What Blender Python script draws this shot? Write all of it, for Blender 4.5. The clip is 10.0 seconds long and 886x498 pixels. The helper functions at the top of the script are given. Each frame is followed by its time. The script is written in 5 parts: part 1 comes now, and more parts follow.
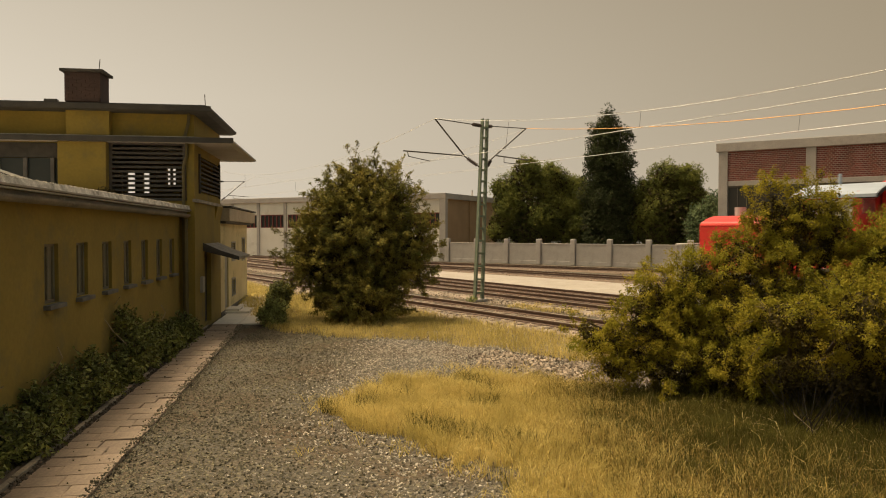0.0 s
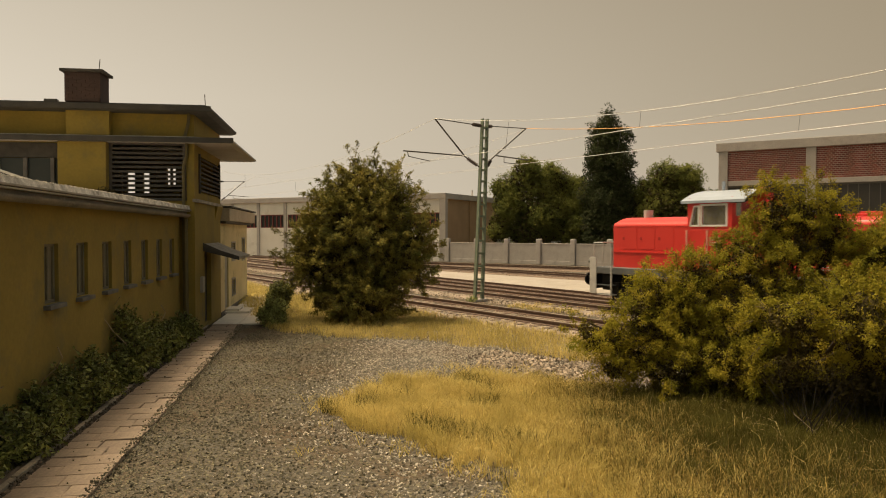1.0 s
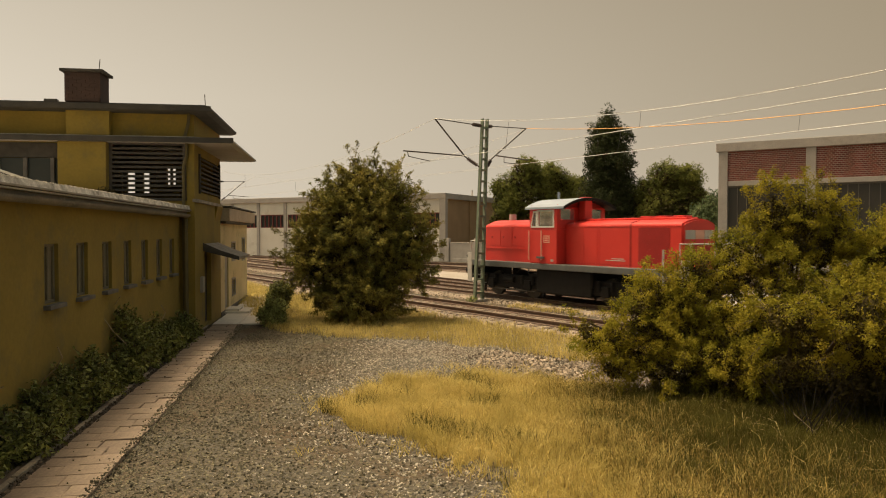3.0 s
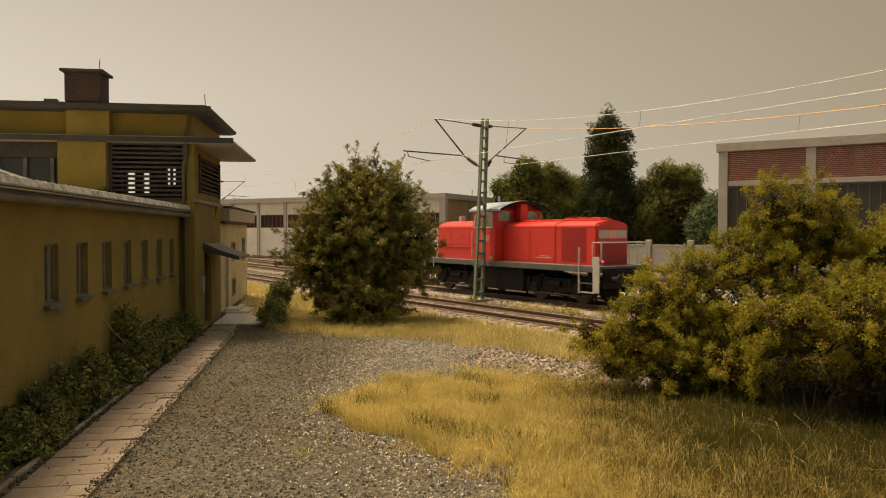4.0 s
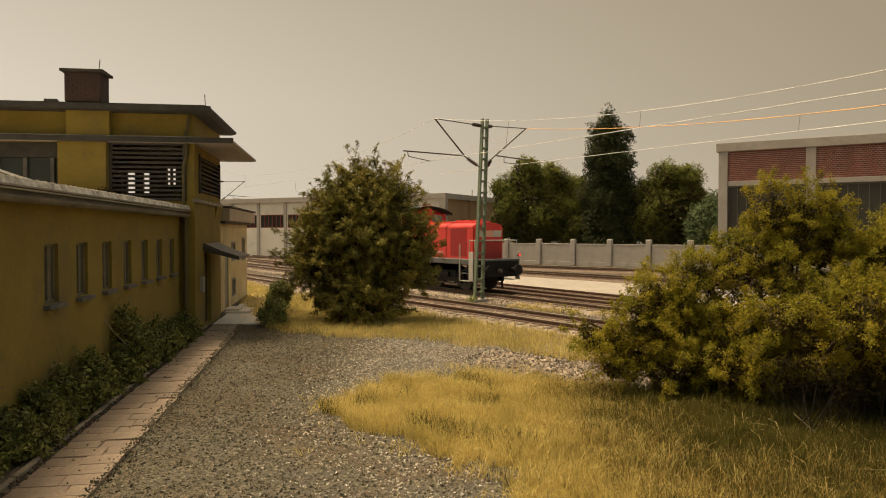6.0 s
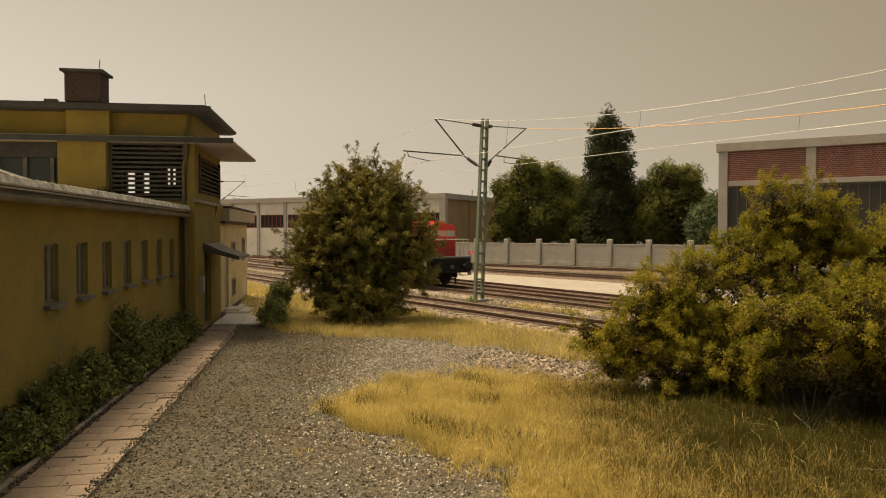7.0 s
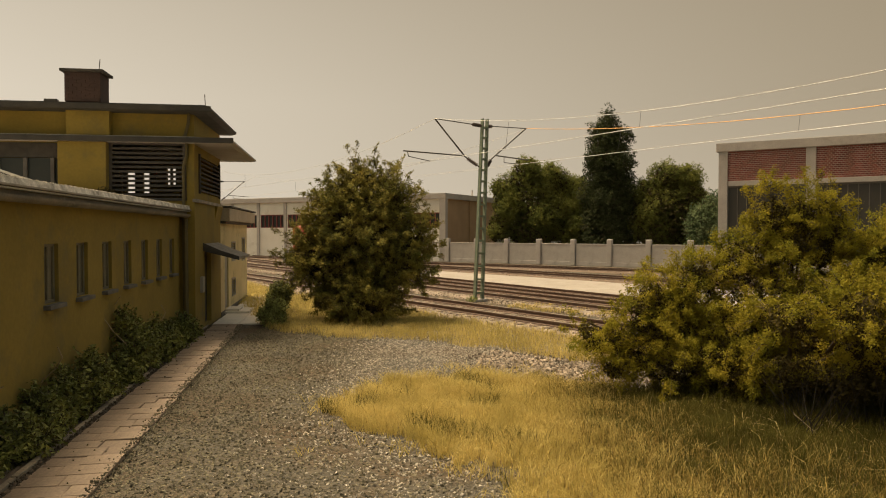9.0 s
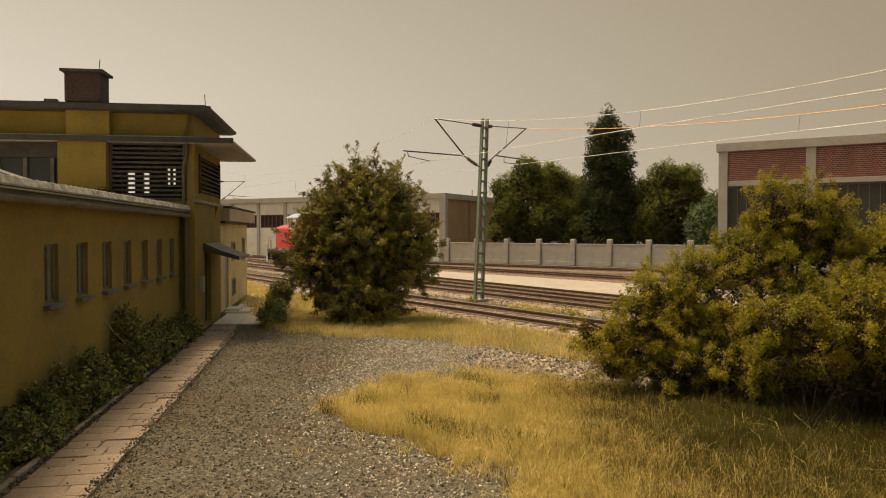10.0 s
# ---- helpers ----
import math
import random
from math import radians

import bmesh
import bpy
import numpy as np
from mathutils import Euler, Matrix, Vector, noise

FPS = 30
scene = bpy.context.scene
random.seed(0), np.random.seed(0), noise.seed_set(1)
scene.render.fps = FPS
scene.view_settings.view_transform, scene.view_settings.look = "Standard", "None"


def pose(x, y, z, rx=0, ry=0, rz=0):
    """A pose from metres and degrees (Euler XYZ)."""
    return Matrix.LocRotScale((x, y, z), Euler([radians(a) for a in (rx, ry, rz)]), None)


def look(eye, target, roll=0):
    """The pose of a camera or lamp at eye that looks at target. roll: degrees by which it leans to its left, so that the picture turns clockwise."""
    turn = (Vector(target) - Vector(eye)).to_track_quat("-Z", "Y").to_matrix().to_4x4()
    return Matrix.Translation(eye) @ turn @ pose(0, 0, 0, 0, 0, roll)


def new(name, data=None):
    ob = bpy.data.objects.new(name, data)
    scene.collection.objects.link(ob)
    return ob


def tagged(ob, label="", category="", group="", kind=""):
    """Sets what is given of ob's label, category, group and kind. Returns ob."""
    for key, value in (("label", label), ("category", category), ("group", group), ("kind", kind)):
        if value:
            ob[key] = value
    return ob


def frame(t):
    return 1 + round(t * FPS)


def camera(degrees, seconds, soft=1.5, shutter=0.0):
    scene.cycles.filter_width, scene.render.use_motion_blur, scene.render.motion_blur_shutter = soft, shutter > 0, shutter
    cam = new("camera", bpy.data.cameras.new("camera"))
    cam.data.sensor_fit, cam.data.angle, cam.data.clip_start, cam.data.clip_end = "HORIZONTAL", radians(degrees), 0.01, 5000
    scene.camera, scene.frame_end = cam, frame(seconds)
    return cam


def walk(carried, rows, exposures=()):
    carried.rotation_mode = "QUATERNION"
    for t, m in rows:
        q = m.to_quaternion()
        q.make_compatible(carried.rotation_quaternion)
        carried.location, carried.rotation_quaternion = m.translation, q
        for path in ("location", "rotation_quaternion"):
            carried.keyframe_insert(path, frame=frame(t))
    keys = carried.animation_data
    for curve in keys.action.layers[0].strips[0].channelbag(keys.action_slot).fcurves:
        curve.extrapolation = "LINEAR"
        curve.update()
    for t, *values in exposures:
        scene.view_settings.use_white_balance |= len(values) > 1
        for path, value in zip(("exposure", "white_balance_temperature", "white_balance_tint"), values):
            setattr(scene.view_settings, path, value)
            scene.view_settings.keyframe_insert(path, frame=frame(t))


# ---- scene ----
H = 3.2
cam = camera(64, 10.0, soft=1.05, shutter=0.5)
EYE = pose(0, 0, H, 90 - 1.415, 0, 0)
walk(cam, [(0, EYE), (10, EYE)], exposures=[(0, 0.18), (10, 0.18)])

# ---- light ----
SUN_AZ, SUN_EL = radians(-68), radians(70)     # compass angle from +y towards +x; height
world = bpy.data.worlds.new("world")
scene.world = world
world.use_nodes = True
wt = world.node_tree
sky = wt.nodes.new("ShaderNodeTexSky")
sky.sky_type = 'NISHITA'
sky.sun_disc = False
sky.sun_elevation, sky.sun_rotation = SUN_EL, SUN_AZ
sky.dust_density, sky.ozone_density = 5.0, 0.3
tint = wt.nodes.new("ShaderNodeMix")
tint.data_type, tint.blend_type = 'RGBA', 'MULTIPLY'
tint.inputs[0].default_value = 1.0
tint.inputs[7].default_value = (1.0, 0.80, 0.48, 1)
wt.links.new(sky.outputs[0], tint.inputs[6])
wt.links.new(tint.outputs[2], wt.nodes["Background"].inputs[0])
wt.nodes["Background"].inputs[1].default_value = 0.148
sun_data = bpy.data.lights.new("sun", 'SUN')
sun_data.energy, sun_data.angle, sun_data.color = 3.9, radians(18), (1.0, 0.83, 0.58)
sun = new("sun", sun_data)
sun.matrix_world = look((math.sin(SUN_AZ) * math.cos(SUN_EL) * 60, math.cos(SUN_AZ) * math.cos(SUN_EL) * 60,
                         math.sin(SUN_EL) * 60), (0, 0, 0))


# ---- materials ----
def mat(name, c1, c2=None, scale=4.0, rough=0.8, metal=0.0, bump=0.0, bump_scale=None, fine=0.0, island=0.0, obj=0.0,
        trans=0.0, detail=6.0, stretch=None, spec=0.5, coords="Object", wear=None, wear_scale=1.0, wear_lo=0.55):
    """Principled material: two-scale noise colour, optional stains, relief, and variation by piece."""
    m = bpy.data.materials.new(name)
    m.use_nodes = True
    nt = m.node_tree
    N, L = nt.nodes, nt.links
    b = N["Principled BSDF"]
    b.inputs["Roughness"].default_value = rough
    b.inputs["Metallic"].default_value = metal
    b.inputs["Specular IOR Level"].default_value = spec
    c2 = c2 or tuple(v * 0.8 for v in c1)
    tc = N.new("ShaderNodeTexCoord")
    mp = N.new("ShaderNodeMapping")
    if stretch:
        mp.inputs["Scale"].default_value = stretch
    L.new(tc.outputs[coords], mp.inputs[0])
    n1 = N.new("ShaderNodeTexNoise")
    n1.inputs["Scale"].default_value, n1.inputs["Detail"].default_value = scale, detail
    L.new(mp.outputs[0], n1.inputs[0])
    ramp = N.new("ShaderNodeValToRGB")
    ramp.color_ramp.elements[0].position, ramp.color_ramp.elements[1].position = 0.32, 0.68
    ramp.color_ramp.elements[0].color, ramp.color_ramp.elements[1].color = (*c2, 1), (*c1, 1)
    L.new(n1.outputs[0], ramp.inputs[0])
    col = ramp.outputs[0]
    if wear:
        nw = N.new("ShaderNodeTexNoise")
        nw.inputs["Scale"].default_value, nw.inputs["Detail"].default_value = wear_scale, 8.0
        nw.inputs["Roughness"].default_value = 0.7
        L.new(mp.outputs[0], nw.inputs[0])
        rw = N.new("ShaderNodeMapRange")
        rw.inputs[1].default_value, rw.inputs[2].default_value = wear_lo, wear_lo + 0.18
        L.new(nw.outputs[0], rw.inputs[0])
        mw = N.new("ShaderNodeMix")
        mw.data_type = 'RGBA'
        mw.inputs[7].default_value = (*wear, 1)
        L.new(rw.outputs[0], mw.inputs[0])
        L.new(col, mw.inputs[6])
        col = mw.outputs[2]
    val = None
    if fine:
        n2 = N.new("ShaderNodeTexNoise")
        n2.inputs["Scale"].default_value, n2.inputs["Detail"].default_value = scale * 14, 4
        L.new(mp.outputs[0], n2.inputs[0])
        mr = N.new("ShaderNodeMapRange")
        mr.inputs[1].default_value, mr.inputs[2].default_value = 0.25, 0.75
        mr.inputs[3].default_value, mr.inputs[4].default_value = 1 - fine, 1 + fine
        L.new(n2.outputs[0], mr.inputs[0])
        val = mr.outputs[0]
    for amount, source in ((island, "geo"), (obj, "obj")):
        if amount:
            nd = N.new("ShaderNodeNewGeometry" if source == "geo" else "ShaderNodeObjectInfo")
            mr = N.new("ShaderNodeMapRange")
            mr.inputs[3].default_value, mr.inputs[4].default_value = 1 - amount, 1 + amount
            L.new(nd.outputs["Random Per Island" if source == "geo" else "Random"], mr.inputs[0])
            if val:
                mu = N.new("ShaderNodeMath")
                mu.operation = 'MULTIPLY'
                L.new(val, mu.inputs[0])
                L.new(mr.outputs[0], mu.inputs[1])
                val = mu.outputs[0]
            else:
                val = mr.outputs[0]
    if val:
        hs = N.new("ShaderNodeHueSaturation")
        L.new(col, hs.inputs["Color"])
        L.new(val, hs.inputs["Value"])
        col = hs.outputs[0]
    L.new(col, b.inputs["Base Color"])
    if bump:
        n3 = N.new("ShaderNodeTexNoise")
        n3.inputs["Scale"].default_value, n3.inputs["Detail"].default_value = bump_scale or scale * 8, 5
        L.new(mp.outputs[0], n3.inputs[0])
        bp = N.new("ShaderNodeBump")
        bp.inputs["Strength"].default_value, bp.inputs["Distance"].default_value = min(1, bump * 4), bump
        L.new(n3.outputs[0], bp.inputs["Height"])
        L.new(bp.outputs[0], b.inputs["Normal"])
    if trans:
        out = N["Material Output"]
        tr = N.new("ShaderNodeBsdfTranslucent")
        mx = N.new("ShaderNodeMixShader")
        mx.inputs[0].default_value = trans
        L.new(col, tr.inputs[0])
        L.new(b.outputs[0], mx.inputs[1])
        L.new(tr.outputs[0], mx.inputs[2])
        L.new(mx.outputs[0], out.inputs[0])
    return m


def glow(name, c, strength):
    m = bpy.data.materials.new(name)
    m.use_nodes = True
    b = m.node_tree.nodes["Principled BSDF"]
    b.inputs["Base Color"].default_value = (*c, 1)
    b.inputs["Emission Color"].default_value = (*c, 1)
    b.inputs["Emission Strength"].default_value = strength
    return m


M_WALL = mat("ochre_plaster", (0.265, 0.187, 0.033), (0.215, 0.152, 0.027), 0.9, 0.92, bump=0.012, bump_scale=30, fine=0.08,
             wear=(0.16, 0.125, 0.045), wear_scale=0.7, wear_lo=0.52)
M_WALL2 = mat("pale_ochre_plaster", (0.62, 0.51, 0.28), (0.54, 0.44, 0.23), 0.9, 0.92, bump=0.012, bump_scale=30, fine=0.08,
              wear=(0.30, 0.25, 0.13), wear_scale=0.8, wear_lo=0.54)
M_SILL = mat("dark_grey_sill", (0.14, 0.13, 0.115), (0.10, 0.09, 0.08), 4, 0.8, fine=0.2)
M_TRIM = mat("weathered_grey_fascia", (0.32, 0.27, 0.22), (0.17, 0.15, 0.12), 1.6, 0.75, bump=0.01, fine=0.15,
             wear=(0.45, 0.42, 0.36), wear_scale=3.0, wear_lo=0.56)
M_ROOF = mat("roofing_felt", (0.065, 0.058, 0.048), (0.04, 0.037, 0.033), 2.5, 0.9, bump=0.01, fine=0.3)
M_GUTTER = mat("weathered_gutter", (0.19, 0.165, 0.125), (0.11, 0.096, 0.073), 1.8, 0.6, bump=0.006, fine=0.2, wear=(0.34, 0.31, 0.26), wear_scale=2.2, wear_lo=0.58)
M_ROOFEDGE = mat("gritty_roof_edge", (0.72, 0.69, 0.63), (0.26, 0.24, 0.21), 5.0, 0.9, bump=0.03, fine=0.4)
M_DARK = mat("dark_weathered_wood", (0.06, 0.052, 0.042), (0.035, 0.03, 0.025), 6, 0.7, bump=0.006, fine=0.2)
M_BROWN = mat("chimney_brick_brown", (0.072, 0.042, 0.033), (0.046, 0.028, 0.023), 3, 0.9, bump=0.02, fine=0.3)
M_CONC = mat("grey_concrete", (0.45, 0.412, 0.378), (0.38, 0.346, 0.314), 1.3, 0.9, bump=0.012, fine=0.15,
             wear=(0.33, 0.305, 0.265), wear_scale=0.9, wear_lo=0.56)
M_PLASTER = mat("cream_render", (0.78, 0.745, 0.67), (0.70, 0.665, 0.585), 0.5, 0.9, bump=0.008, fine=0.06,
                wear=(0.50, 0.46, 0.38), wear_scale=0.35, wear_lo=0.58)
M_BROWNWALL = mat("brown_gable_render", (0.42, 0.285, 0.165), (0.35, 0.235, 0.135), 0.6, 0.9, bump=0.01, fine=0.1)
M_FASCIA = mat("brown_grey_fascia", (0.52, 0.43, 0.31), (0.40, 0.325, 0.23), 0.9, 0.85, bump=0.008, fine=0.12, wear=(0.28, 0.22, 0.15), wear_scale=0.9, wear_lo=0.56)
M_MORTAR = mat("mortar", (0.55, 0.49, 0.43), None, 3, 0.95, bump=0.01)
M_BRICK = mat("red_brick", (0.275, 0.09, 0.07), (0.19, 0.06, 0.048), 0.7, 0.9, bump=0.01, fine=0.2, island=0.34, wear=(0.42, 0.24, 0.2), wear_scale=1.6, wear_lo=0.6)
M_GLASSD = mat("dark_window_glass", (0.045, 0.05, 0.05), (0.03, 0.034, 0.035), 1.0, 0.12)
M_WFRAME = mat("red_brown_window_frame", (0.24, 0.05, 0.045), (0.17, 0.04, 0.035), 3, 0.6)
M_WINFRAME = mat("dull_olive_window_frame", (0.17, 0.148, 0.098), (0.115, 0.10, 0.066), 3, 0.8, fine=0.15)
M_WINGLASS = mat("dusty_window_glass", (0.19, 0.168, 0.115), (0.12, 0.107, 0.074), 1.6, 0.4, fine=0.15)
M_GFRAME = mat("grey_window_frame", (0.36, 0.33, 0.28), (0.26, 0.24, 0.2), 3, 0.7)
M_PAVER = mat("pink_grey_paver", (0.30, 0.23, 0.168), (0.215, 0.166, 0.122), 2.2, 0.92, bump=0.01, fine=0.2, obj=0.12,
              wear=(0.11, 0.088, 0.06), wear_scale=1.6, wear_lo=0.54, coords="Object")
M_KERB = mat("worn_tan_kerb", (0.34, 0.28, 0.20), (0.21, 0.172, 0.122), 2.5, 0.92, bump=0.015, fine=0.25, obj=0.15)
# Ochre pipe turned dark olive: the recess's shade is in its colour.
M_PIPE = mat("shaded_ochre_pipe", (0.13, 0.10, 0.036), (0.085, 0.067, 0.026), 2.0, 0.7, fine=0.15)
M_SLAB = mat("pale_concrete_slab", (0.74, 0.70, 0.63), (0.64, 0.60, 0.53), 1.5, 0.9, bump=0.008, fine=0.15, obj=0.08)
M_SAND = mat("pale_gravel_road", (0.36, 0.325, 0.28), (0.29, 0.26, 0.22), 0.8, 0.95, bump=0.03, bump_scale=14, fine=0.2)
M_RAIL = mat("rusty_rail_side", (0.135, 0.08, 0.052), (0.085, 0.052, 0.036), 5, 0.7, bump=0.004, fine=0.2)
M_RAILTOP = mat("worn_rail_head", (0.50, 0.43, 0.35), (0.26, 0.205, 0.155), 1.2, 0.35, metal=0.7)
M_SLEEPER = mat("weathered_sleeper", (0.16, 0.11, 0.075), (0.09, 0.064, 0.046), 6, 0.9, bump=0.01, fine=0.25, obj=0.3,
                stretch=(1, 4, 1))
M_MAST = mat("green_mast_paint", (0.165, 0.20, 0.135), (0.12, 0.15, 0.10), 3, 0.6, fine=0.1)
M_STEEL = mat("dark_cantilever_steel", (0.11, 0.10, 0.085), (0.07, 0.065, 0.055), 5, 0.55, metal=0.3)
M_INSUL = mat("brown_insulator", (0.07, 0.05, 0.042), None, 5, 0.4)
M_WIRE = mat("bright_wire", (0.85, 0.83, 0.78), (0.75, 0.73, 0.68), 3, 0.4, metal=0.2)
M_COPPER = mat("copper_wire", (0.85, 0.48, 0.16), (0.7, 0.38, 0.12), 2, 0.35, metal=0.5)
M_TWIG = mat("pale_dry_twig", (0.36, 0.28, 0.17), (0.25, 0.19, 0.11), 6, 0.85)
M_STEM = mat("shade_darkened_stem", (0.035, 0.026, 0.017), (0.02, 0.015, 0.01), 10, 0.9)
M_BARK = mat("brown_twig_bark", (0.085, 0.06, 0.038), (0.05, 0.036, 0.024), 12, 0.9, bump=0.01, fine=0.3)
M_RED = mat("red_locomotive_paint", (0.63, 0.045, 0.034), (0.58, 0.038, 0.029), 1.2, 0.38, fine=0.02)
M_DRED = mat("red_grille", (0.36, 0.017, 0.015), (0.31, 0.015, 0.013), 3, 0.5, fine=0.1)
M_FRAME = mat("grey_frame_paint", (0.115, 0.12, 0.118), (0.085, 0.088, 0.088), 2, 0.55, fine=0.1)
M_BOGIE = mat("black_bogie", (0.013, 0.012, 0.011), (0.009, 0.008, 0.008), 5, 0.6, spec=0.2, fine=0.2)
M_CABROOF = mat("silver_grey_roof", (0.37, 0.42, 0.49), (0.30, 0.345, 0.40), 1.5, 0.35)
M_WHITE = mat("white_paint", (0.72, 0.70, 0.66), (0.66, 0.64, 0.6), 3, 0.5)
M_PALE = mat("pale_grey_handrail", (0.50, 0.48, 0.44), (0.42, 0.40, 0.37), 3, 0.5)
M_WHEEL = mat("wheel_steel", (0.075, 0.065, 0.055), (0.05, 0.045, 0.04), 6, 0.45, metal=0.6)
M_LEAF_C = mat("shrub_leaf_olive", (0.31, 0.255, 0.052), (0.135, 0.138, 0.03), 1.0, 0.8, spec=0.15, island=0.28, trans=0.22, wear=(0.22, 0.14, 0.045), wear_scale=1.4, wear_lo=0.6)
M_LEAF_R = mat("moss_green_leaf", (0.38, 0.305, 0.034), (0.20, 0.20, 0.023), 0.9, 0.9, spec=0.05, island=0.1, trans=0.42, wear=(0.25, 0.15, 0.035), wear_scale=1.3, wear_lo=0.6)
# Dark olive-brown core colour holds the shade inside the bush.
M_SHADED_R = mat("shaded_olive_inner_foliage", (0.085, 0.066, 0.02), (0.042, 0.034, 0.012), 2.0, 0.9, spec=0.1, island=0.35, trans=0.15)
M_LEAF_T = mat("tree_leaf_green", (0.23, 0.235, 0.055), (0.135, 0.152, 0.04), 0.3, 0.85, spec=0.1, island=0.15, trans=0.5)
M_LEAF_K = mat("dark_conifer_needle", (0.062, 0.074, 0.028), (0.034, 0.042, 0.017), 0.5, 0.85, spec=0.1, island=0.3, trans=0.15)
M_LEAF_B = mat("blue_green_leaf", (0.17, 0.21, 0.10), (0.09, 0.13, 0.06), 0.6, 0.85, spec=0.15, island=0.35, trans=0.2)
M_IVY = mat("dark_green_ivy_leaf", (0.25, 0.25, 0.055), (0.10, 0.115, 0.03), 2.0, 0.6, spec=0.35, island=0.5, trans=0.15)
M_GRASS = mat("dry_golden_grass", (0.68, 0.55, 0.205), (0.49, 0.395, 0.125), 0.8, 0.9, spec=0.05, island=0.16, trans=0.45)
M_GRASSB = mat("brown_dead_grass", (0.38, 0.28, 0.085), (0.24, 0.175, 0.05), 0.8, 0.9, spec=0.05, island=0.25, trans=0.35)
M_GRASSG = mat("green_grass", (0.125, 0.112, 0.027), (0.075, 0.072, 0.017), 0.6, 0.9, spec=0.05, island=0.2, trans=0.4)
M_STONE = mat("grey_chipping", (0.175, 0.155, 0.104), (0.105, 0.094, 0.064), 0.4, 0.9, spec=0.2, fine=0.15, island=0.5)
M_STONE2 = mat("pale_grey_chipping", (0.38, 0.34, 0.275), (0.27, 0.245, 0.20), 0.7, 0.9, spec=0.2, fine=0.15, island=0.55)
M_GRIT = mat("pale_roof_grit", (0.66, 0.62, 0.55), (0.40, 0.37, 0.32), 2.0, 0.9, spec=0.2, island=0.4)
M_SOIL = mat("dark_soil", (0.13, 0.10, 0.07), (0.08, 0.062, 0.045), 6, 0.95, bump=0.02, fine=0.3)
# Dead leaves, and the shade inside crowns put into dark brown.
M_DEAD_SHADED = mat("dead_and_shaded_foliage", (0.075, 0.06, 0.024), (0.04, 0.034, 0.014), 3.0, 0.9, spec=0.1, island=0.4)
M_BALLAST = mat("brown_grey_ballast", (0.37, 0.30, 0.225), (0.24, 0.195, 0.145), 1.5, 0.9, fine=0.15, island=0.5)


# ---- builders ----
def part(name, bm, material, parent=None, label=""):
    """Links a bmesh as one mesh object, under a thing or a part."""
    me = bpy.data.meshes.new(name)
    bm.to_mesh(me)
    bm.free()
    me.materials.append(material)
    ob = new(name, me)
    if parent:
        ob.parent = parent
    return tagged(ob, label)


def mesh_np(name, verts, faces, material, parent=None, smooth=False):
    me = bpy.data.meshes.new(name)
    me.from_pydata(np.asarray(verts).tolist(), [], np.asarray(faces).tolist())
    me.materials.append(material)
    if smooth:
        me.shade_smooth()
    ob = new(name, me)
    if parent:
        ob.parent = parent
    return ob


def thing(name, m, label, category, group="", kind=""):
    ob = new(name)
    ob.empty_display_size = 0.3
    ob.matrix_basis = m
    return tagged(ob, label, category, group, kind)


def box(x0, x1, y0, y1, z0, z1, bevel=0.0, bm=None):
    bm = bm or bmesh.new()
    r = bmesh.ops.create_cube(bm, size=1.0)
    for v in r["verts"]:
        v.co = Vector((x0 + (v.co.x + 0.5) * (x1 - x0), y0 + (v.co.y + 0.5) * (y1 - y0), z0 + (v.co.z + 0.5) * (z1 - z0)))
    if bevel:
        es = list({e for v in r["verts"] for e in v.link_edges})
        bmesh.ops.bevel(bm, geom=es, offset=bevel, segments=2, affect='EDGES', profile=0.6)
    return bm


def rod(p, q, r, seg=8, bm=None, r2=None):
    bm = bm or bmesh.new()
    p, q = Vector(p), Vector(q)
    d = q - p
    m = Matrix.Translation((p + q) / 2) @ d.to_track_quat("Z", "Y").to_matrix().to_4x4()
    bmesh.ops.create_cone(bm, cap_ends=True, segments=seg, radius1=r, radius2=r if r2 is None else r2, depth=d.length, matrix=m)
    return bm


def prism(profile, axis, a, b, bm=None):
    """Extrudes a closed profile of (u, v) along an axis from a to b: x -> (y, z), y -> (x, z), z -> (x, y)."""
    bm = bm or bmesh.new()
    put = {"x": lambda s, u, v: (s, u, v), "y": lambda s, u, v: (u, s, v), "z": lambda s, u, v: (u, v, s)}[axis]
    lo = [bm.verts.new(put(a, u, v)) for u, v in profile]
    hi = [bm.verts.new(put(b, u, v)) for u, v in profile]
    n = len(profile)
    bm.faces.new(lo[::-1])
    bm.faces.new(hi)
    for i in range(n):
        bm.faces.new((lo[i], lo[(i + 1) % n], hi[(i + 1) % n], hi[i]))
    bmesh.ops.recalc_face_normals(bm, faces=bm.faces[:])
    return bm


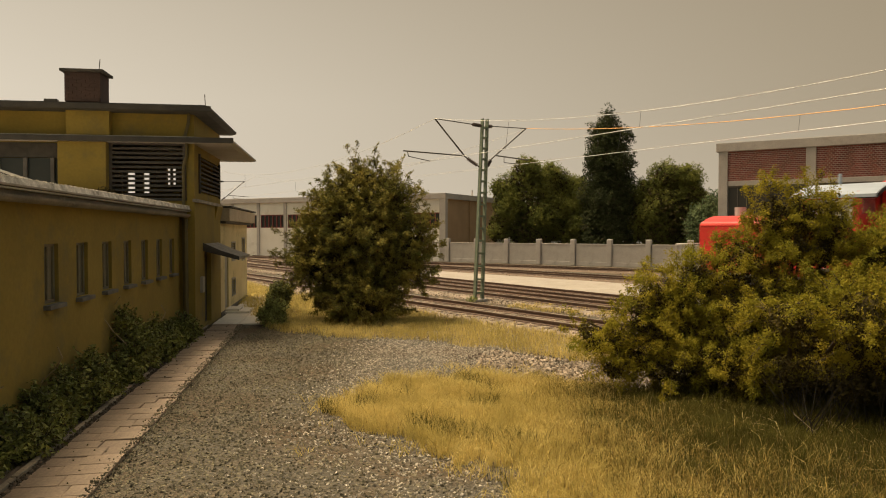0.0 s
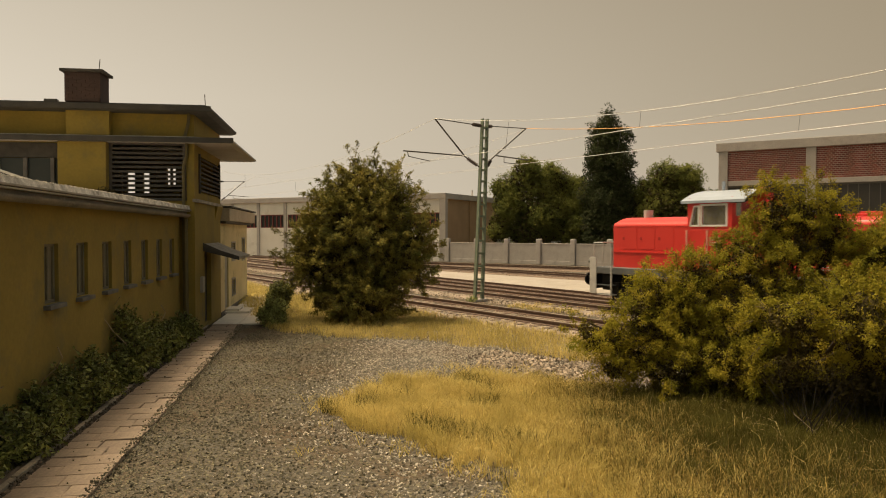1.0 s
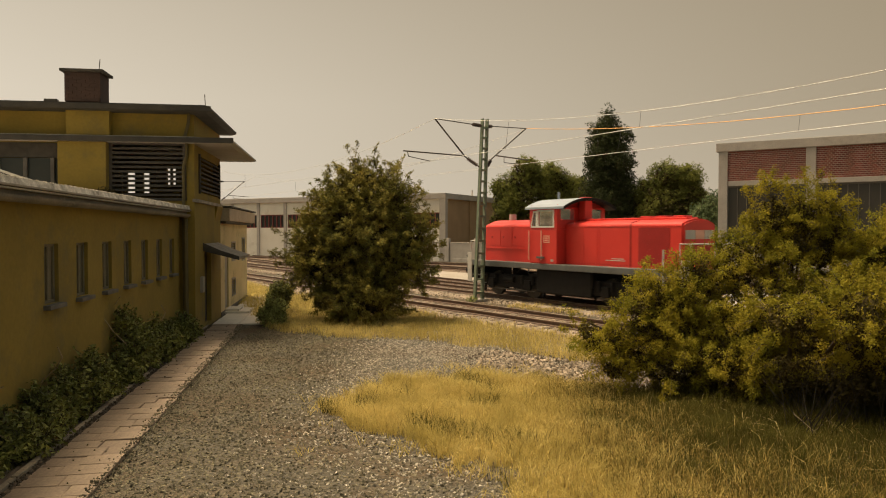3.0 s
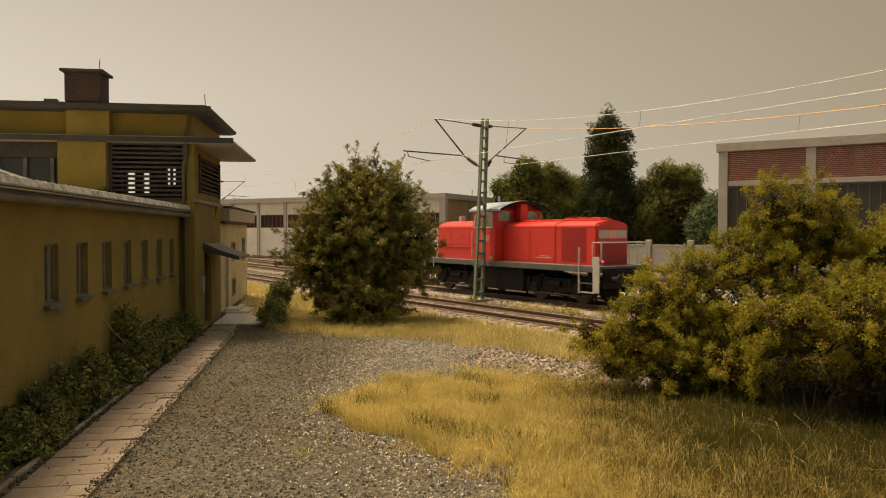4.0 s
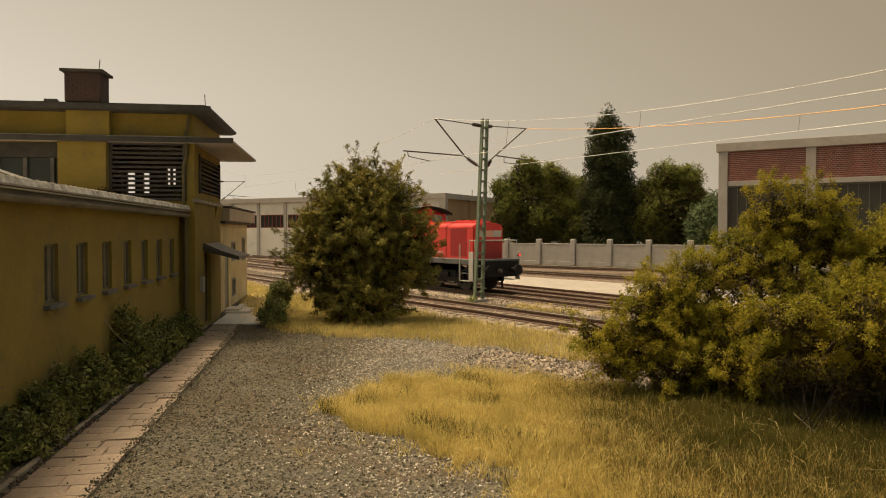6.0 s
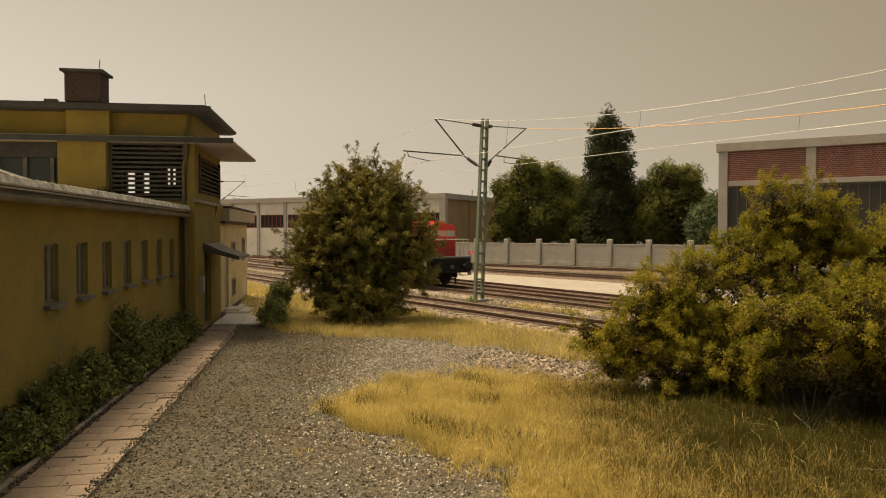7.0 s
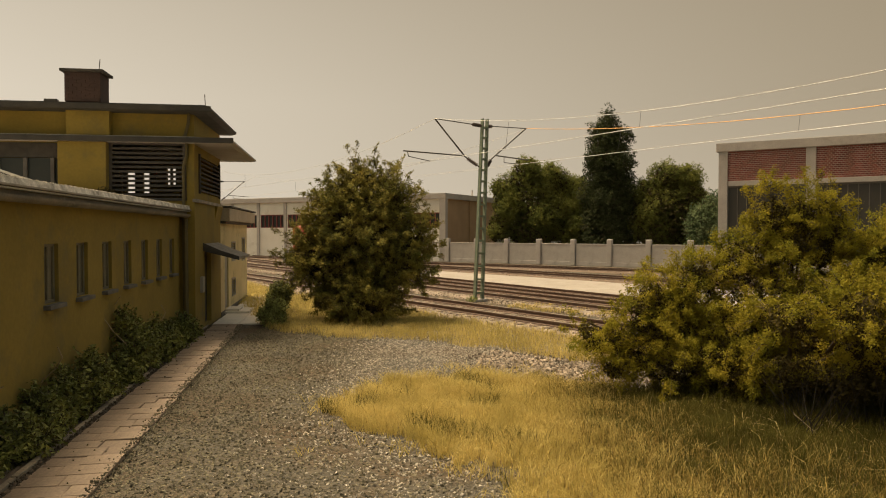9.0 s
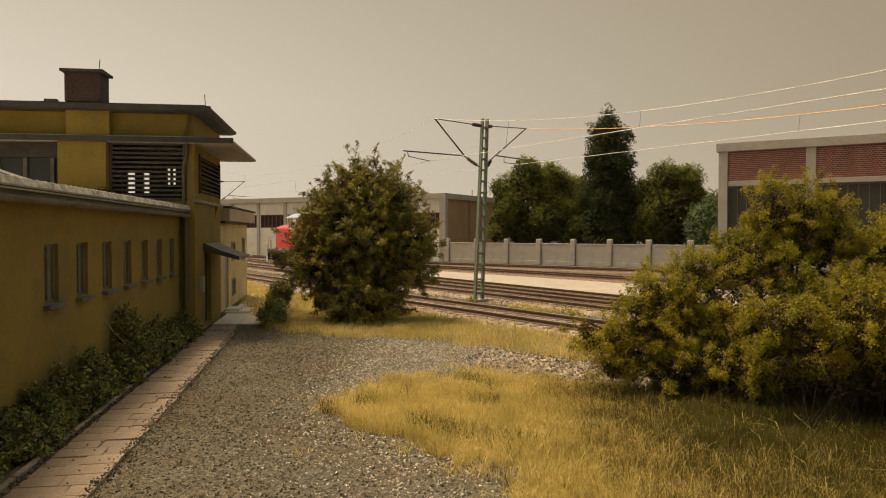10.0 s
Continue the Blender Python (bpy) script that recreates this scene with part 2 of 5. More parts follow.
def wall_with_holes(x0, x1, z0, z1, holes, y0, y1):
    """A wall in the plane y0..y1 with rectangular openings (xa, xb, za, zb) right through."""
    xs = sorted({x0, x1, *[h[0] for h in holes], *[h[1] for h in holes]})
    zs = sorted({z0, z1, *[h[2] for h in holes], *[h[3] for h in holes]})
    bm = bmesh.new()
    solid = {}
    for i in range(len(xs) - 1):
        for j in range(len(zs) - 1):
            cx, cz = (xs[i] + xs[i + 1]) / 2, (zs[j] + zs[j + 1]) / 2
            solid[i, j] = not any(h[0] < cx < h[1] and h[2] < cz < h[3] for h in holes)
    vs = {}

    def v(i, j, y):
        if (i, j, y) not in vs:
            vs[i, j, y] = bm.verts.new((xs[i], y, zs[j]))
        return vs[i, j, y]
    for (i, j), s in solid.items():
        if not s:
            continue
        bm.faces.new((v(i, j, y0), v(i + 1, j, y0), v(i + 1, j + 1, y0), v(i, j + 1, y0)))
        bm.faces.new((v(i, j, y1), v(i, j + 1, y1), v(i + 1, j + 1, y1), v(i + 1, j, y1)))
        for di, dj, e in ((-1, 0, ((i, j), (i, j + 1))), (1, 0, ((i + 1, j), (i + 1, j + 1))),
                          (0, -1, ((i, j), (i + 1, j))), (0, 1, ((i, j + 1), (i + 1, j + 1)))):
            if not solid.get((i + di, j + dj), False):
                (a, b), (c, d) = e
                bm.faces.new((v(a, b, y0), v(c, d, y0), v(c, d, y1), v(a, b, y1)))
    bmesh.ops.recalc_face_normals(bm, faces=bm.faces[:])
    return bm


rng = np.random.default_rng(7)


def rand_rot(n):
    q = rng.normal(size=(n, 4))
    q /= np.linalg.norm(q, axis=1)[:, None]
    w, x, y, z = q.T
    return np.stack([np.stack([1 - 2 * (y * y + z * z), 2 * (x * y - z * w), 2 * (x * z + y * w)], -1),
                     np.stack([2 * (x * y + z * w), 1 - 2 * (x * x + z * z), 2 * (y * z - x * w)], -1),
                     np.stack([2 * (x * z - y * w), 2 * (y * z + x * w), 1 - 2 * (x * x + y * y)], -1)], 1)


def leaves_mesh(points, size, name, material, parent, out=None, loose=0.75, tri=False):
    """Small folded leaves, one at each point, that face more or less the way out."""
    n = len(points)
    base = np.array([(0.1, -1, 0), (0.75, 0.6, 0.12), (-0.7, 0.55, 0.1)] if tri else [(0, -1, 0), (0.55, 0, 0.18), (0, 1, 0), (-0.55, 0, 0.18)])
    if out is None:
        R = rand_rot(n)
    else:
        nz = out * 0.8 + np.array([0, 0, 0.45]) + rng.normal(size=(n, 3)) * loose
        nz /= np.linalg.norm(nz, axis=1)[:, None]
        ax = np.cross(nz, rng.normal(size=(n, 3)))
        ax /= np.linalg.norm(ax, axis=1)[:, None]
        R = np.stack([ax, np.cross(nz, ax), nz], -1)
    s = size * rng.uniform(0.6, 1.4, n)
    V = points[:, None, :] + np.einsum("nij,kj->nki", R, base) * s[:, None, None]
    idx = np.arange(n)[:, None] * len(base)
    F = idx + np.array([0, 1, 2]) if tri else np.concatenate([idx + np.array([0, 1, 2]), idx + np.array([0, 2, 3])])
    return mesh_np(name, V.reshape(-1, 3), F, material, parent)


def twig_crown(lumps, twigs, per, length, spread, inner=0.35, droop=0.0, tuft=0.0):
    """Leaf points in sprays: each twig starts near the skin of one of the lumps (x, y, z, rx, ry, rz) and grows outwards."""
    lumps = np.array(lumps, float)
    vol = lumps[:, 3] * lumps[:, 4] * lumps[:, 5]
    pick = rng.choice(len(lumps), twigs, p=vol ** 0.75 / (vol ** 0.75).sum())
    L = lumps[pick]
    d = rng.normal(size=(twigs, 3))
    d /= np.linalg.norm(d, axis=1)[:, None]
    rad = np.where(rng.random(twigs) < inner, rng.uniform(0.35, 0.85, twigs), rng.uniform(0.8, 1.02, twigs))
    start = L[:, :3] + d * L[:, 3:] * rad[:, None]
    way = d + rng.normal(size=(twigs, 3)) * 0.45
    way[:, 2] += 0.25 - droop
    way /= np.linalg.norm(way, axis=1)[:, None]
    ln = length * rng.uniform(0.4, 1.3, twigs)
    k = rng.random((twigs, per))
    k = np.where(rng.random((twigs, per)) < tuft, 1.0, k)
    P = start[:, None] + way[:, None] * (k * ln[:, None])[..., None] + rng.normal(size=(twigs, per, 3)) * spread * (1.1 - (0.6 if not tuft else 0.0) * k)[..., None]
    return P.reshape(-1, 3), start, start + way * ln[:, None], np.repeat(d * 0.6 + way * 0.4, per, axis=0)


def billow(lumps, n, size, keep=0.62):
    """Breaks each lump into a core and smaller bosses on its skin, so that the outline billows."""
    out = []
    for x, y, z, rx, ry, rz in lumps:
        out.append((x, y, z, rx * keep, ry * keep, rz * keep))
        for _ in range(n):
            d = rng.normal(size=3)
            d /= np.linalg.norm(d)
            s = size * rng.uniform(0.7, 1.3)
            out.append((x + d[0] * rx * .72, y + d[1] * ry * .72, z + d[2] * rz * .72, rx * s, ry * s, min(rz, rx * 1.2) * s))
    return out


def spray_crown(lumps, sprays, twigs, per, reach, wide, spread):
    """Leafy sprays: each has an axis that grows out of a lump, side twigs along it, and leaves round the twigs."""
    lumps = np.array(lumps, float)
    vol = (lumps[:, 3] * lumps[:, 4] * lumps[:, 5]) ** 0.55
    L = lumps[rng.choice(len(lumps), sprays, p=vol / vol.sum())]
    d = rng.normal(size=(sprays, 3))
    d /= np.linalg.norm(d, axis=1)[:, None]
    a0 = L[:, :3] + d * L[:, 3:] * rng.uniform(.35, .75, sprays)[:, None]
    ax = d + rng.normal(size=(sprays, 3)) * .25 + np.array([0, 0, .3])
    ax /= np.linalg.norm(ax, axis=1)[:, None]
    ln = reach * rng.uniform(.6, 1.3, sprays)
    u = rng.uniform(.15, 1.0, (sprays, twigs))
    base = a0[:, None] + ax[:, None] * (u * ln[:, None])[..., None]
    td = ax[:, None] * .5 + rng.normal(size=(sprays, twigs, 3)) * .75
    td /= np.linalg.norm(td, axis=2)[..., None]
    tip = base + td * (wide * (1.25 - .8 * u) * rng.uniform(.5, 1.2, (sprays, twigs)))[..., None]
    k = rng.random((sprays, twigs, per)) ** .6
    P = base[:, :, None] + (tip - base)[:, :, None] * k[..., None] + rng.normal(size=(sprays, twigs, per, 3)) * spread
    out = np.repeat((td * .5 + ax[:, None] * .4).reshape(-1, 3), per, axis=0)
    return P.reshape(-1, 3), np.concatenate([a0, base.reshape(-1, 3)]), np.concatenate([a0 + ax * ln[:, None], tip.reshape(-1, 3)]), out


def fill_points(lumps, n, depth=0.8):
    """Points in the depth of the lumps."""
    lumps = np.array(lumps, float)
    vol = (lumps[:, 3] * lumps[:, 4] * lumps[:, 5]) ** 0.6
    L = lumps[rng.choice(len(lumps), n, p=vol / vol.sum())]
    d = rng.normal(size=(n, 3))
    d /= np.linalg.norm(d, axis=1)[:, None]
    return L[:, :3] + d * L[:, 3:] * (rng.random(n) ** 0.4 * depth)[:, None], d


def sticks(starts, ends, r, name, material, parent):
    """Thin three-sided twigs."""
    n = len(starts)
    d = ends - starts
    d = d / (np.linalg.norm(d, axis=1)[:, None] + 1e-9)
    a = np.cross(d, np.array([0.3, 0.5, 0.8]))
    a /= np.linalg.norm(a, axis=1)[:, None] + 1e-9
    b = np.cross(d, a)
    rings = []
    for k in range(3):
        o = (math.cos(k * 2.094) * a + math.sin(k * 2.094) * b) * r
        rings += [starts + o, ends + o * 0.35]
    V = np.stack(rings, 1)
    i = np.arange(n)[:, None] * 6
    F = np.concatenate([i + np.array(f) for f in ((0, 2, 3, 1), (2, 4, 5, 3), (4, 0, 1, 5))])
    return mesh_np(name, V.reshape(-1, 3), F, material, parent)


def blades(points, height, width, name, material, lean=0.35, label="", category="grass"):
    """Bent blades in tufts, taller and shorter from patch to patch."""
    n = len(points)
    h = height * rng.uniform(0.45, 1.25, n) * (1.0 + 0.4 * fbm(points[:, 0], points[:, 1], 2.6, 4.0))
    ang = rng.uniform(0, 2 * np.pi, n)
    side = np.stack([np.cos(ang), np.sin(ang), np.zeros(n)], 1) * (width * rng.uniform(0.6, 1.3, n))[:, None]
    bend = rng.normal(size=(n, 3)) * lean
    bend[:, 2] = 0
    mid = points + np.array([0, 0, 1.0]) * (h * 0.55)[:, None] + bend * (h * 0.3)[:, None]
    tip = points + np.array([0, 0, 1.0]) * h[:, None] * (1 - 0.25 * np.linalg.norm(bend, axis=1))[:, None] + bend * h[:, None]
    V = np.stack([points - side, points + side, mid + side * 0.7, mid - side * 0.7, tip], 1)
    i = np.arange(n)[:, None] * 5
    F4 = (i + np.array([0, 1, 2, 3])).tolist()
    F3 = (i + np.array([3, 2, 4])).tolist()
    me = bpy.data.meshes.new(name)
    me.from_pydata(V.reshape(-1, 3).tolist(), [], F4 + F3)
    me.materials.append(material)
    return tagged(new(name, me), label, category, kind="stuff")


def fbm(x, y, s, seed=0.0):
    """Cheap smooth noise about zero."""
    x, y = x * s + seed, y * s - seed
    return (np.sin(x * 1.3 + 1.7 * np.sin(y * 0.9 + seed)) + np.sin(y * 1.7 + 1.3 * np.sin(x * 1.1)) +
            0.6 * np.sin(x * 3.1 + y * 2.3) + 0.4 * np.sin(x * 5.7 - y * 4.9 + 2 * np.sin(y * 2))) / 3


ROCK = np.array([(0.9, 0.1, 0), (0.1, 0.85, 0.1), (-0.85, 0.1, -0.1), (-0.1, -0.9, 0), (0.15, 0.05, 0.6), (0, 0, -0.5)])
ROCK_F = np.array([(0, 1, 4), (1, 2, 4), (2, 3, 4), (3, 0, 4), (1, 0, 5), (2, 1, 5), (3, 2, 5), (0, 3, 5)])


def stones(points, size, name, material, label, category):
    n = len(points)
    R = rand_rot(n)
    s = size * rng.uniform(0.5, 1.5, n)
    shape = ROCK[None] * rng.uniform(0.65, 1.35, (n, 6, 3))
    V = points[:, None] + np.einsum("nij,nkj->nki", R, shape) * s[:, None, None]
    F = (np.arange(n)[:, None, None] * 6 + ROCK_F[None]).reshape(-1, 3)
    return tagged(mesh_np(name, V.reshape(-1, 3), F, material), label, category, kind="stuff")


# ---- ground, tracks, path ----
def inside(px, py, poly):
    r = np.zeros(len(px), bool)
    j = len(poly) - 1
    for i in range(len(poly)):
        (xi, yi), (xj, yj) = poly[i], poly[j]
        c = ((yi > py) != (yj > py)) & (px < (xj - xi) * (py - yi) / (yj - yi + 1e-12) + xi)
        r ^= c
        j = i
    return r


def scatter(n, x0, x1, y0, y1, poly=None, rough=0.25, z=0.0):
    x, y = rng.uniform(x0, x1, n), rng.uniform(y0, y1, n)
    if poly:
        k = inside(x + fbm(x, y, 2.3) * rough, y + fbm(y, x, 2.1, 3.0) * rough, poly)
        x, y = x[k], y[k]
    return np.stack([x, y, np.full(len(x), z)], 1)


GRASS_NEAR = [(-2.1, 12.5), (-1.5, 14.1), (-0.4, 15.1), (0.9, 15.5), (2.0, 15.4), (2.7, 14.3), (3.6, 14.0), (9, 15.5), (12, 14), (9, 5), (1.2, 6.5),
              (0.95, 8.5), (0.66, 9.6), (-0.3, 10.6), (-1.2, 11.4)]
GRASS_FAR = [(-5.5, 22.6), (-3.1, 21.1), (-0.7, 20.8), (1.0, 19.6), (2.4, 18.1), (3.3, 17.2), (5.5, 17.0), (5.6, 18.8), (4.3, 20.6),
             (3.0, 22.4), (1.3, 24.3), (-0.7, 27.2), (-3.4, 30.2), (-8.2, 36.5), (-13.5, 46.0), (-12.5, 39.0), (-8.0, 29.0)]


def make_ground():
    """One sheet of fine gravel soil out to the horizon, with two scales of stone colour."""
    m = bpy.data.materials.new("gravel_ground")
    m.use_nodes = True
    N, L = m.node_tree.nodes, m.node_tree.links
    b = N["Principled BSDF"]
    b.inputs["Roughness"].default_value = 0.95
    tc = N.new("ShaderNodeTexCoord")
    vo = N.new("ShaderNodeTexVoronoi")
    vo.inputs["Scale"].default_value = 17
    L.new(tc.outputs["Object"], vo.inputs[0])
    r1 = N.new("ShaderNodeValToRGB")
    e = r1.color_ramp.elements
    e[0].color, e[1].color = (0.05, 0.044, 0.031, 1), (0.13, 0.112, 0.08, 1)
    L.new(vo.outputs["Color"], r1.inputs[0])
    big = N.new("ShaderNodeTexNoise")
    big.inputs["Scale"].default_value, big.inputs["Detail"].default_value = 0.5, 7
    L.new(tc.outputs["Object"], big.inputs[0])
    r2 = N.new("ShaderNodeValToRGB")
    r2.color_ramp.elements[0].position, r2.color_ramp.elements[1].position = 0.42, 0.62
    r2.color_ramp.elements[0].color, r2.color_ramp.elements[1].color = (1, 1, 1, 1), (0.95, 0.76, 0.57, 1)
    L.new(big.outputs[0], r2.inputs[0])
    mx = N.new("ShaderNodeMix")
    mx.data_type, mx.blend_type = 'RGBA', 'MULTIPLY'
    mx.inputs[0].default_value = 1
    L.new(r1.outputs[0], mx.inputs[6])
    L.new(r2.outputs[0], mx.inputs[7])
    L.new(mx.outputs[2], b.inputs["Base Color"])
    bp = N.new("ShaderNodeBump")
    bp.inputs["Strength"].default_value, bp.inputs["Distance"].default_value = 1.0, 0.04
    L.new(vo.outputs["Distance"], bp.inputs["Height"])
    bp.invert = True
    L.new(bp.outputs[0], b.inputs["Normal"])
    bm = bmesh.new()
    bmesh.ops.create_grid(bm, x_segments=40, y_segments=40, size=600)
    ob = part("ground", bm, m)
    return tagged(ob, "grey-brown gravel ground with sandy soil", "ground", kind="structure")


make_ground()
# a plain sky screen behind the layout; it glows, room light painted in its ramps
def make_backdrop():
    m = bpy.data.materials.new("glowing_sky_backdrop")
    m.use_nodes = True
    N, L = m.node_tree.nodes, m.node_tree.links
    out = N["Material Output"]
    N.remove(N["Principled BSDF"])
    em = N.new("ShaderNodeEmission")
    em.inputs["Strength"].default_value = 0.88
    tc = N.new("ShaderNodeTexCoord")
    sep = N.new("ShaderNodeSeparateXYZ")
    L.new(tc.outputs["Object"], sep.inputs[0])
    mh = N.new("ShaderNodeMapRange")
    mh.inputs[1].default_value, mh.inputs[2].default_value = 0, 85
    L.new(sep.outputs[2], mh.inputs[0])
    mxr = N.new("ShaderNodeMapRange")
    mxr.inputs[1].default_value, mxr.inputs[2].default_value = -110, 110
    L.new(sep.outputs[0], mxr.inputs[0])
    left, right = N.new("ShaderNodeValToRGB"), N.new("ShaderNodeValToRGB")
    for rp, lo, mid, hi in ((left, (0.74, 0.65, 0.52), (0.72, 0.635, 0.505), (0.53, 0.455, 0.345)),
                            (right, (0.49, 0.41, 0.295), (0.39, 0.32, 0.22), (0.335, 0.27, 0.18))):
        e = rp.color_ramp.elements
        e[0].color, e[1].color = (*lo, 1), (*hi, 1)
        k = e.new(0.45)
        k.color = (*mid, 1)
        L.new(mh.outputs[0], rp.inputs[0])
    mx = N.new("ShaderNodeMix")
    mx.data_type = 'RGBA'
    L.new(mxr.outputs[0], mx.inputs[0])
    L.new(left.outputs[0], mx.inputs[6])
    L.new(right.outputs[0], mx.inputs[7])
    L.new(mx.outputs[2], em.inputs[0])
    L.new(em.outputs[0], out.inputs[0])
    bm = bmesh.new()
    R, n = 200.0, 48
    a0, a1 = radians(-60), radians(60)
    cols = []
    for i in range(n + 1):
        a = a0 + (a1 - a0) * i / n
        cols.append([bm.verts.new((R * math.sin(a), R * math.cos(a), z)) for z in (-0.5, 90)])
    for p, q in zip(cols, cols[1:]):
        bm.faces.new((p[0], p[1], q[1], q[0]))
    ob = part("backdrop", bm, m)
    return tagged(ob, "plain glowing beige sky backdrop behind the yard", "backdrop", kind="structure")


make_backdrop()

RAIL_Z = 0.27
M_SOILB = mat("rust_brown_ballast", (0.19, 0.135, 0.095), (0.12, 0.085, 0.06), 3, 0.95, bump=0.03, bump_scale=12, fine=0.3)


class Line:
    """A straight track's centre line: origin, unit way and left normal."""
    def __init__(self, p, q):
        self.o = Vector((p[0], p[1], 0))
        self.w = (Vector((q[0], q[1], 0)) - self.o).normalized()
        self.n = Vector((-self.w.y, self.w.x, 0))
        self.angle = math.degrees(math.atan2(self.w.y, self.w.x))

    def at(self, s, off=0.0, z=0.0):
        return self.o + self.w * s + self.n * off + Vector((0, 0, z))


B_WAY = Vector((-865.0, 1255.0, 0)).normalized()
foot = Vector((26.4 * 1255 * 1255 / (865 ** 2 + 1255 ** 2), 26.4 * 865 * 1255 / (865 ** 2 + 1255 ** 2), 0))
TRACK_B = Line((foot.x, foot.y), (foot.x + B_WAY.x, foot.y + B_WAY.y))
TRACK_A = Line((4.08, 23.7), (-10.73, 44.3))
TRACK_C = Line((7.02, 33.1), (-21.6, 76.6))
TRACK_D = Line((11.58, 46.0), (2.95, 56.1))
TRACK_E = Line((14.0, 55.7), (3.36, 64.0))


def rail_profile(off, z):
    """Flat-bottom rail: foot, web, head."""
    return [(off - .075, z - .17), (off + .075, z - .17), (off + .07, z - .145), (off + .016, z - .12), (off + .016, z - .05),
            (off + .04, z - .04), (off + .04, z - .004), (off - .04, z - .004), (off - .04, z - .04), (off - .016, z - .05),
            (off - .016, z - .12), (off - .07, z - .145)]


def make_track(line, s0, s1, near0, near1, label, bed_mat=None):
    """Two rails with worn heads on wooden sleepers; sleepers in the near stretch are pieces of their own."""
    t = thing("railway_track", pose(line.o.x, line.o.y, 0, 0, 0, line.angle), label, "track", "tracks of the yard", "structure")
    for off in (-0.7575, 0.7575):
        r = part("rail", prism(rail_profile(off, RAIL_Z), "x", s0, s1), M_RAIL, t)
        part("rail_head", box(s0, s1, off - .039, off + .039, RAIL_Z - .004, RAIL_Z + .003), M_RAILTOP, r, "bright worn rail head")
    me = None
    far = bmesh.new()
    s = s0
    while s < s1:
        if near0 < s < near1:
            if me is None:
                ob = part("sleeper", box(-.13, .13, -1.3, 1.3, -.05, RAIL_Z - .165, 0.015), M_SLEEPER, t)
                me = ob.data
            else:
                ob = new("sleeper", me)
                ob.parent = t
            ob.matrix_basis = pose(s + rng.uniform(-.03, .03), rng.uniform(-.05, .05), rng.uniform(-.012, .006), 0, 0, rng.uniform(-1.2, 1.2))
        else:
            box(s - .13, s + .13, -1.3, 1.3, -.05, RAIL_Z - .165, 0, far)
        s += 0.65
    tagged(part("sleepers", far, M_SLEEPER, t), kind="stuff")
    bed = part("ballast_bed", prism([(-2.0, -.03), (2.0, -.03), (1.55, .085), (-1.55, .085)], "x", s0, s1), bed_mat or M_BALLAST, t, "brown-grey ballast")
    return t


make_track(TRACK_A, -40, 70, -6, 30, "rusty rails on dark sleepers beside dry grass")
make_track(TRACK_B, -20, 110, 12, 50, "rusty rails on dark sleepers in brown ballast")
make_track(TRACK_C, -30, 110, -4, 40, "rusty rails on dark sleepers beside pale road")
make_track(TRACK_D, -60, 110, -12, 25, "rusty rails on dark sleepers beside pale road", M_SOILB)
make_track(TRACK_E, -60, 110, -12, 25, "rusty rails on dark sleepers along concrete fence", M_SOILB)


def make_ballast():
    pts = []
    for line, s0, s1, n, w in ((TRACK_A, -8, 45, 13500, 2.4), (TRACK_B, 8, 62, 11000, 2.4), (TRACK_C, -2, 55, 4500, 2.0), (TRACK_D, -14, 30, 1300, 1.9), (TRACK_E, -14, 30, 1300, 1.9)):
        s, o = rng.uniform(s0, s1, n), rng.uniform(-w, w, n)
        k = np.abs(np.abs(o) - 0.7575) > 0.11
        s, o = s[k], o[k]
        z = 0.078 - np.clip(np.abs(o) - 1.5, 0, 1) * 0.1
        pts.append(np.stack([line.o.x + line.w.x * s + line.n.x * o, line.o.y + line.w.y * s + line.n.y * o, z], 1))
    stones(np.concatenate(pts), 0.055, "ballast_stones", M_BALLAST, "loose brown and grey ballast stones between the rails", "ballast")


make_ballast()
# pale road between the tracks
mid0, mid1 = TRACK_C.at(-22, -2.0), TRACK_C.at(52, -2.0)
far0, far1 = TRACK_D.at(-34, 1.9), TRACK_D.at(38, 1.9)
bm = bmesh.new()
n = 40
rows = []
for i in range(n + 1):
    k = i / n
    p, q = mid0.lerp(mid1, k), far0.lerp(far1, k)
    wob = 0.25 * math.sin(i * 1.7) + 0.2 * math.sin(i * 0.6)
    d = (q - p).normalized()
    rows.append([bm.verts.new((*(p + d * wob).xy, 0.012)), bm.verts.new((*(p.lerp(q, 0.5)).xy, 0.05)), bm.verts.new((*(q + d * wob * 0.5).xy, 0.012))])
for a, b in zip(rows, rows[1:]):
    bm.faces.new((a[0], b[0], b[1], a[1]))
    bm.faces.new((a[1], b[1], b[2], a[2]))
bmesh.ops.recalc_face_normals(bm, faces=bm.faces[:])
tagged(part("road", bm, M_SAND), "pale sandy gravel road between tracks", "road", kind="structure")

# ---- signal box building beside the path ----
BO = pose(-7.63, 21.8, 0, 0, 0, 8.34)


def add(name, bm, material, parent, label=""):
    return part(name, bm, material, parent, label)


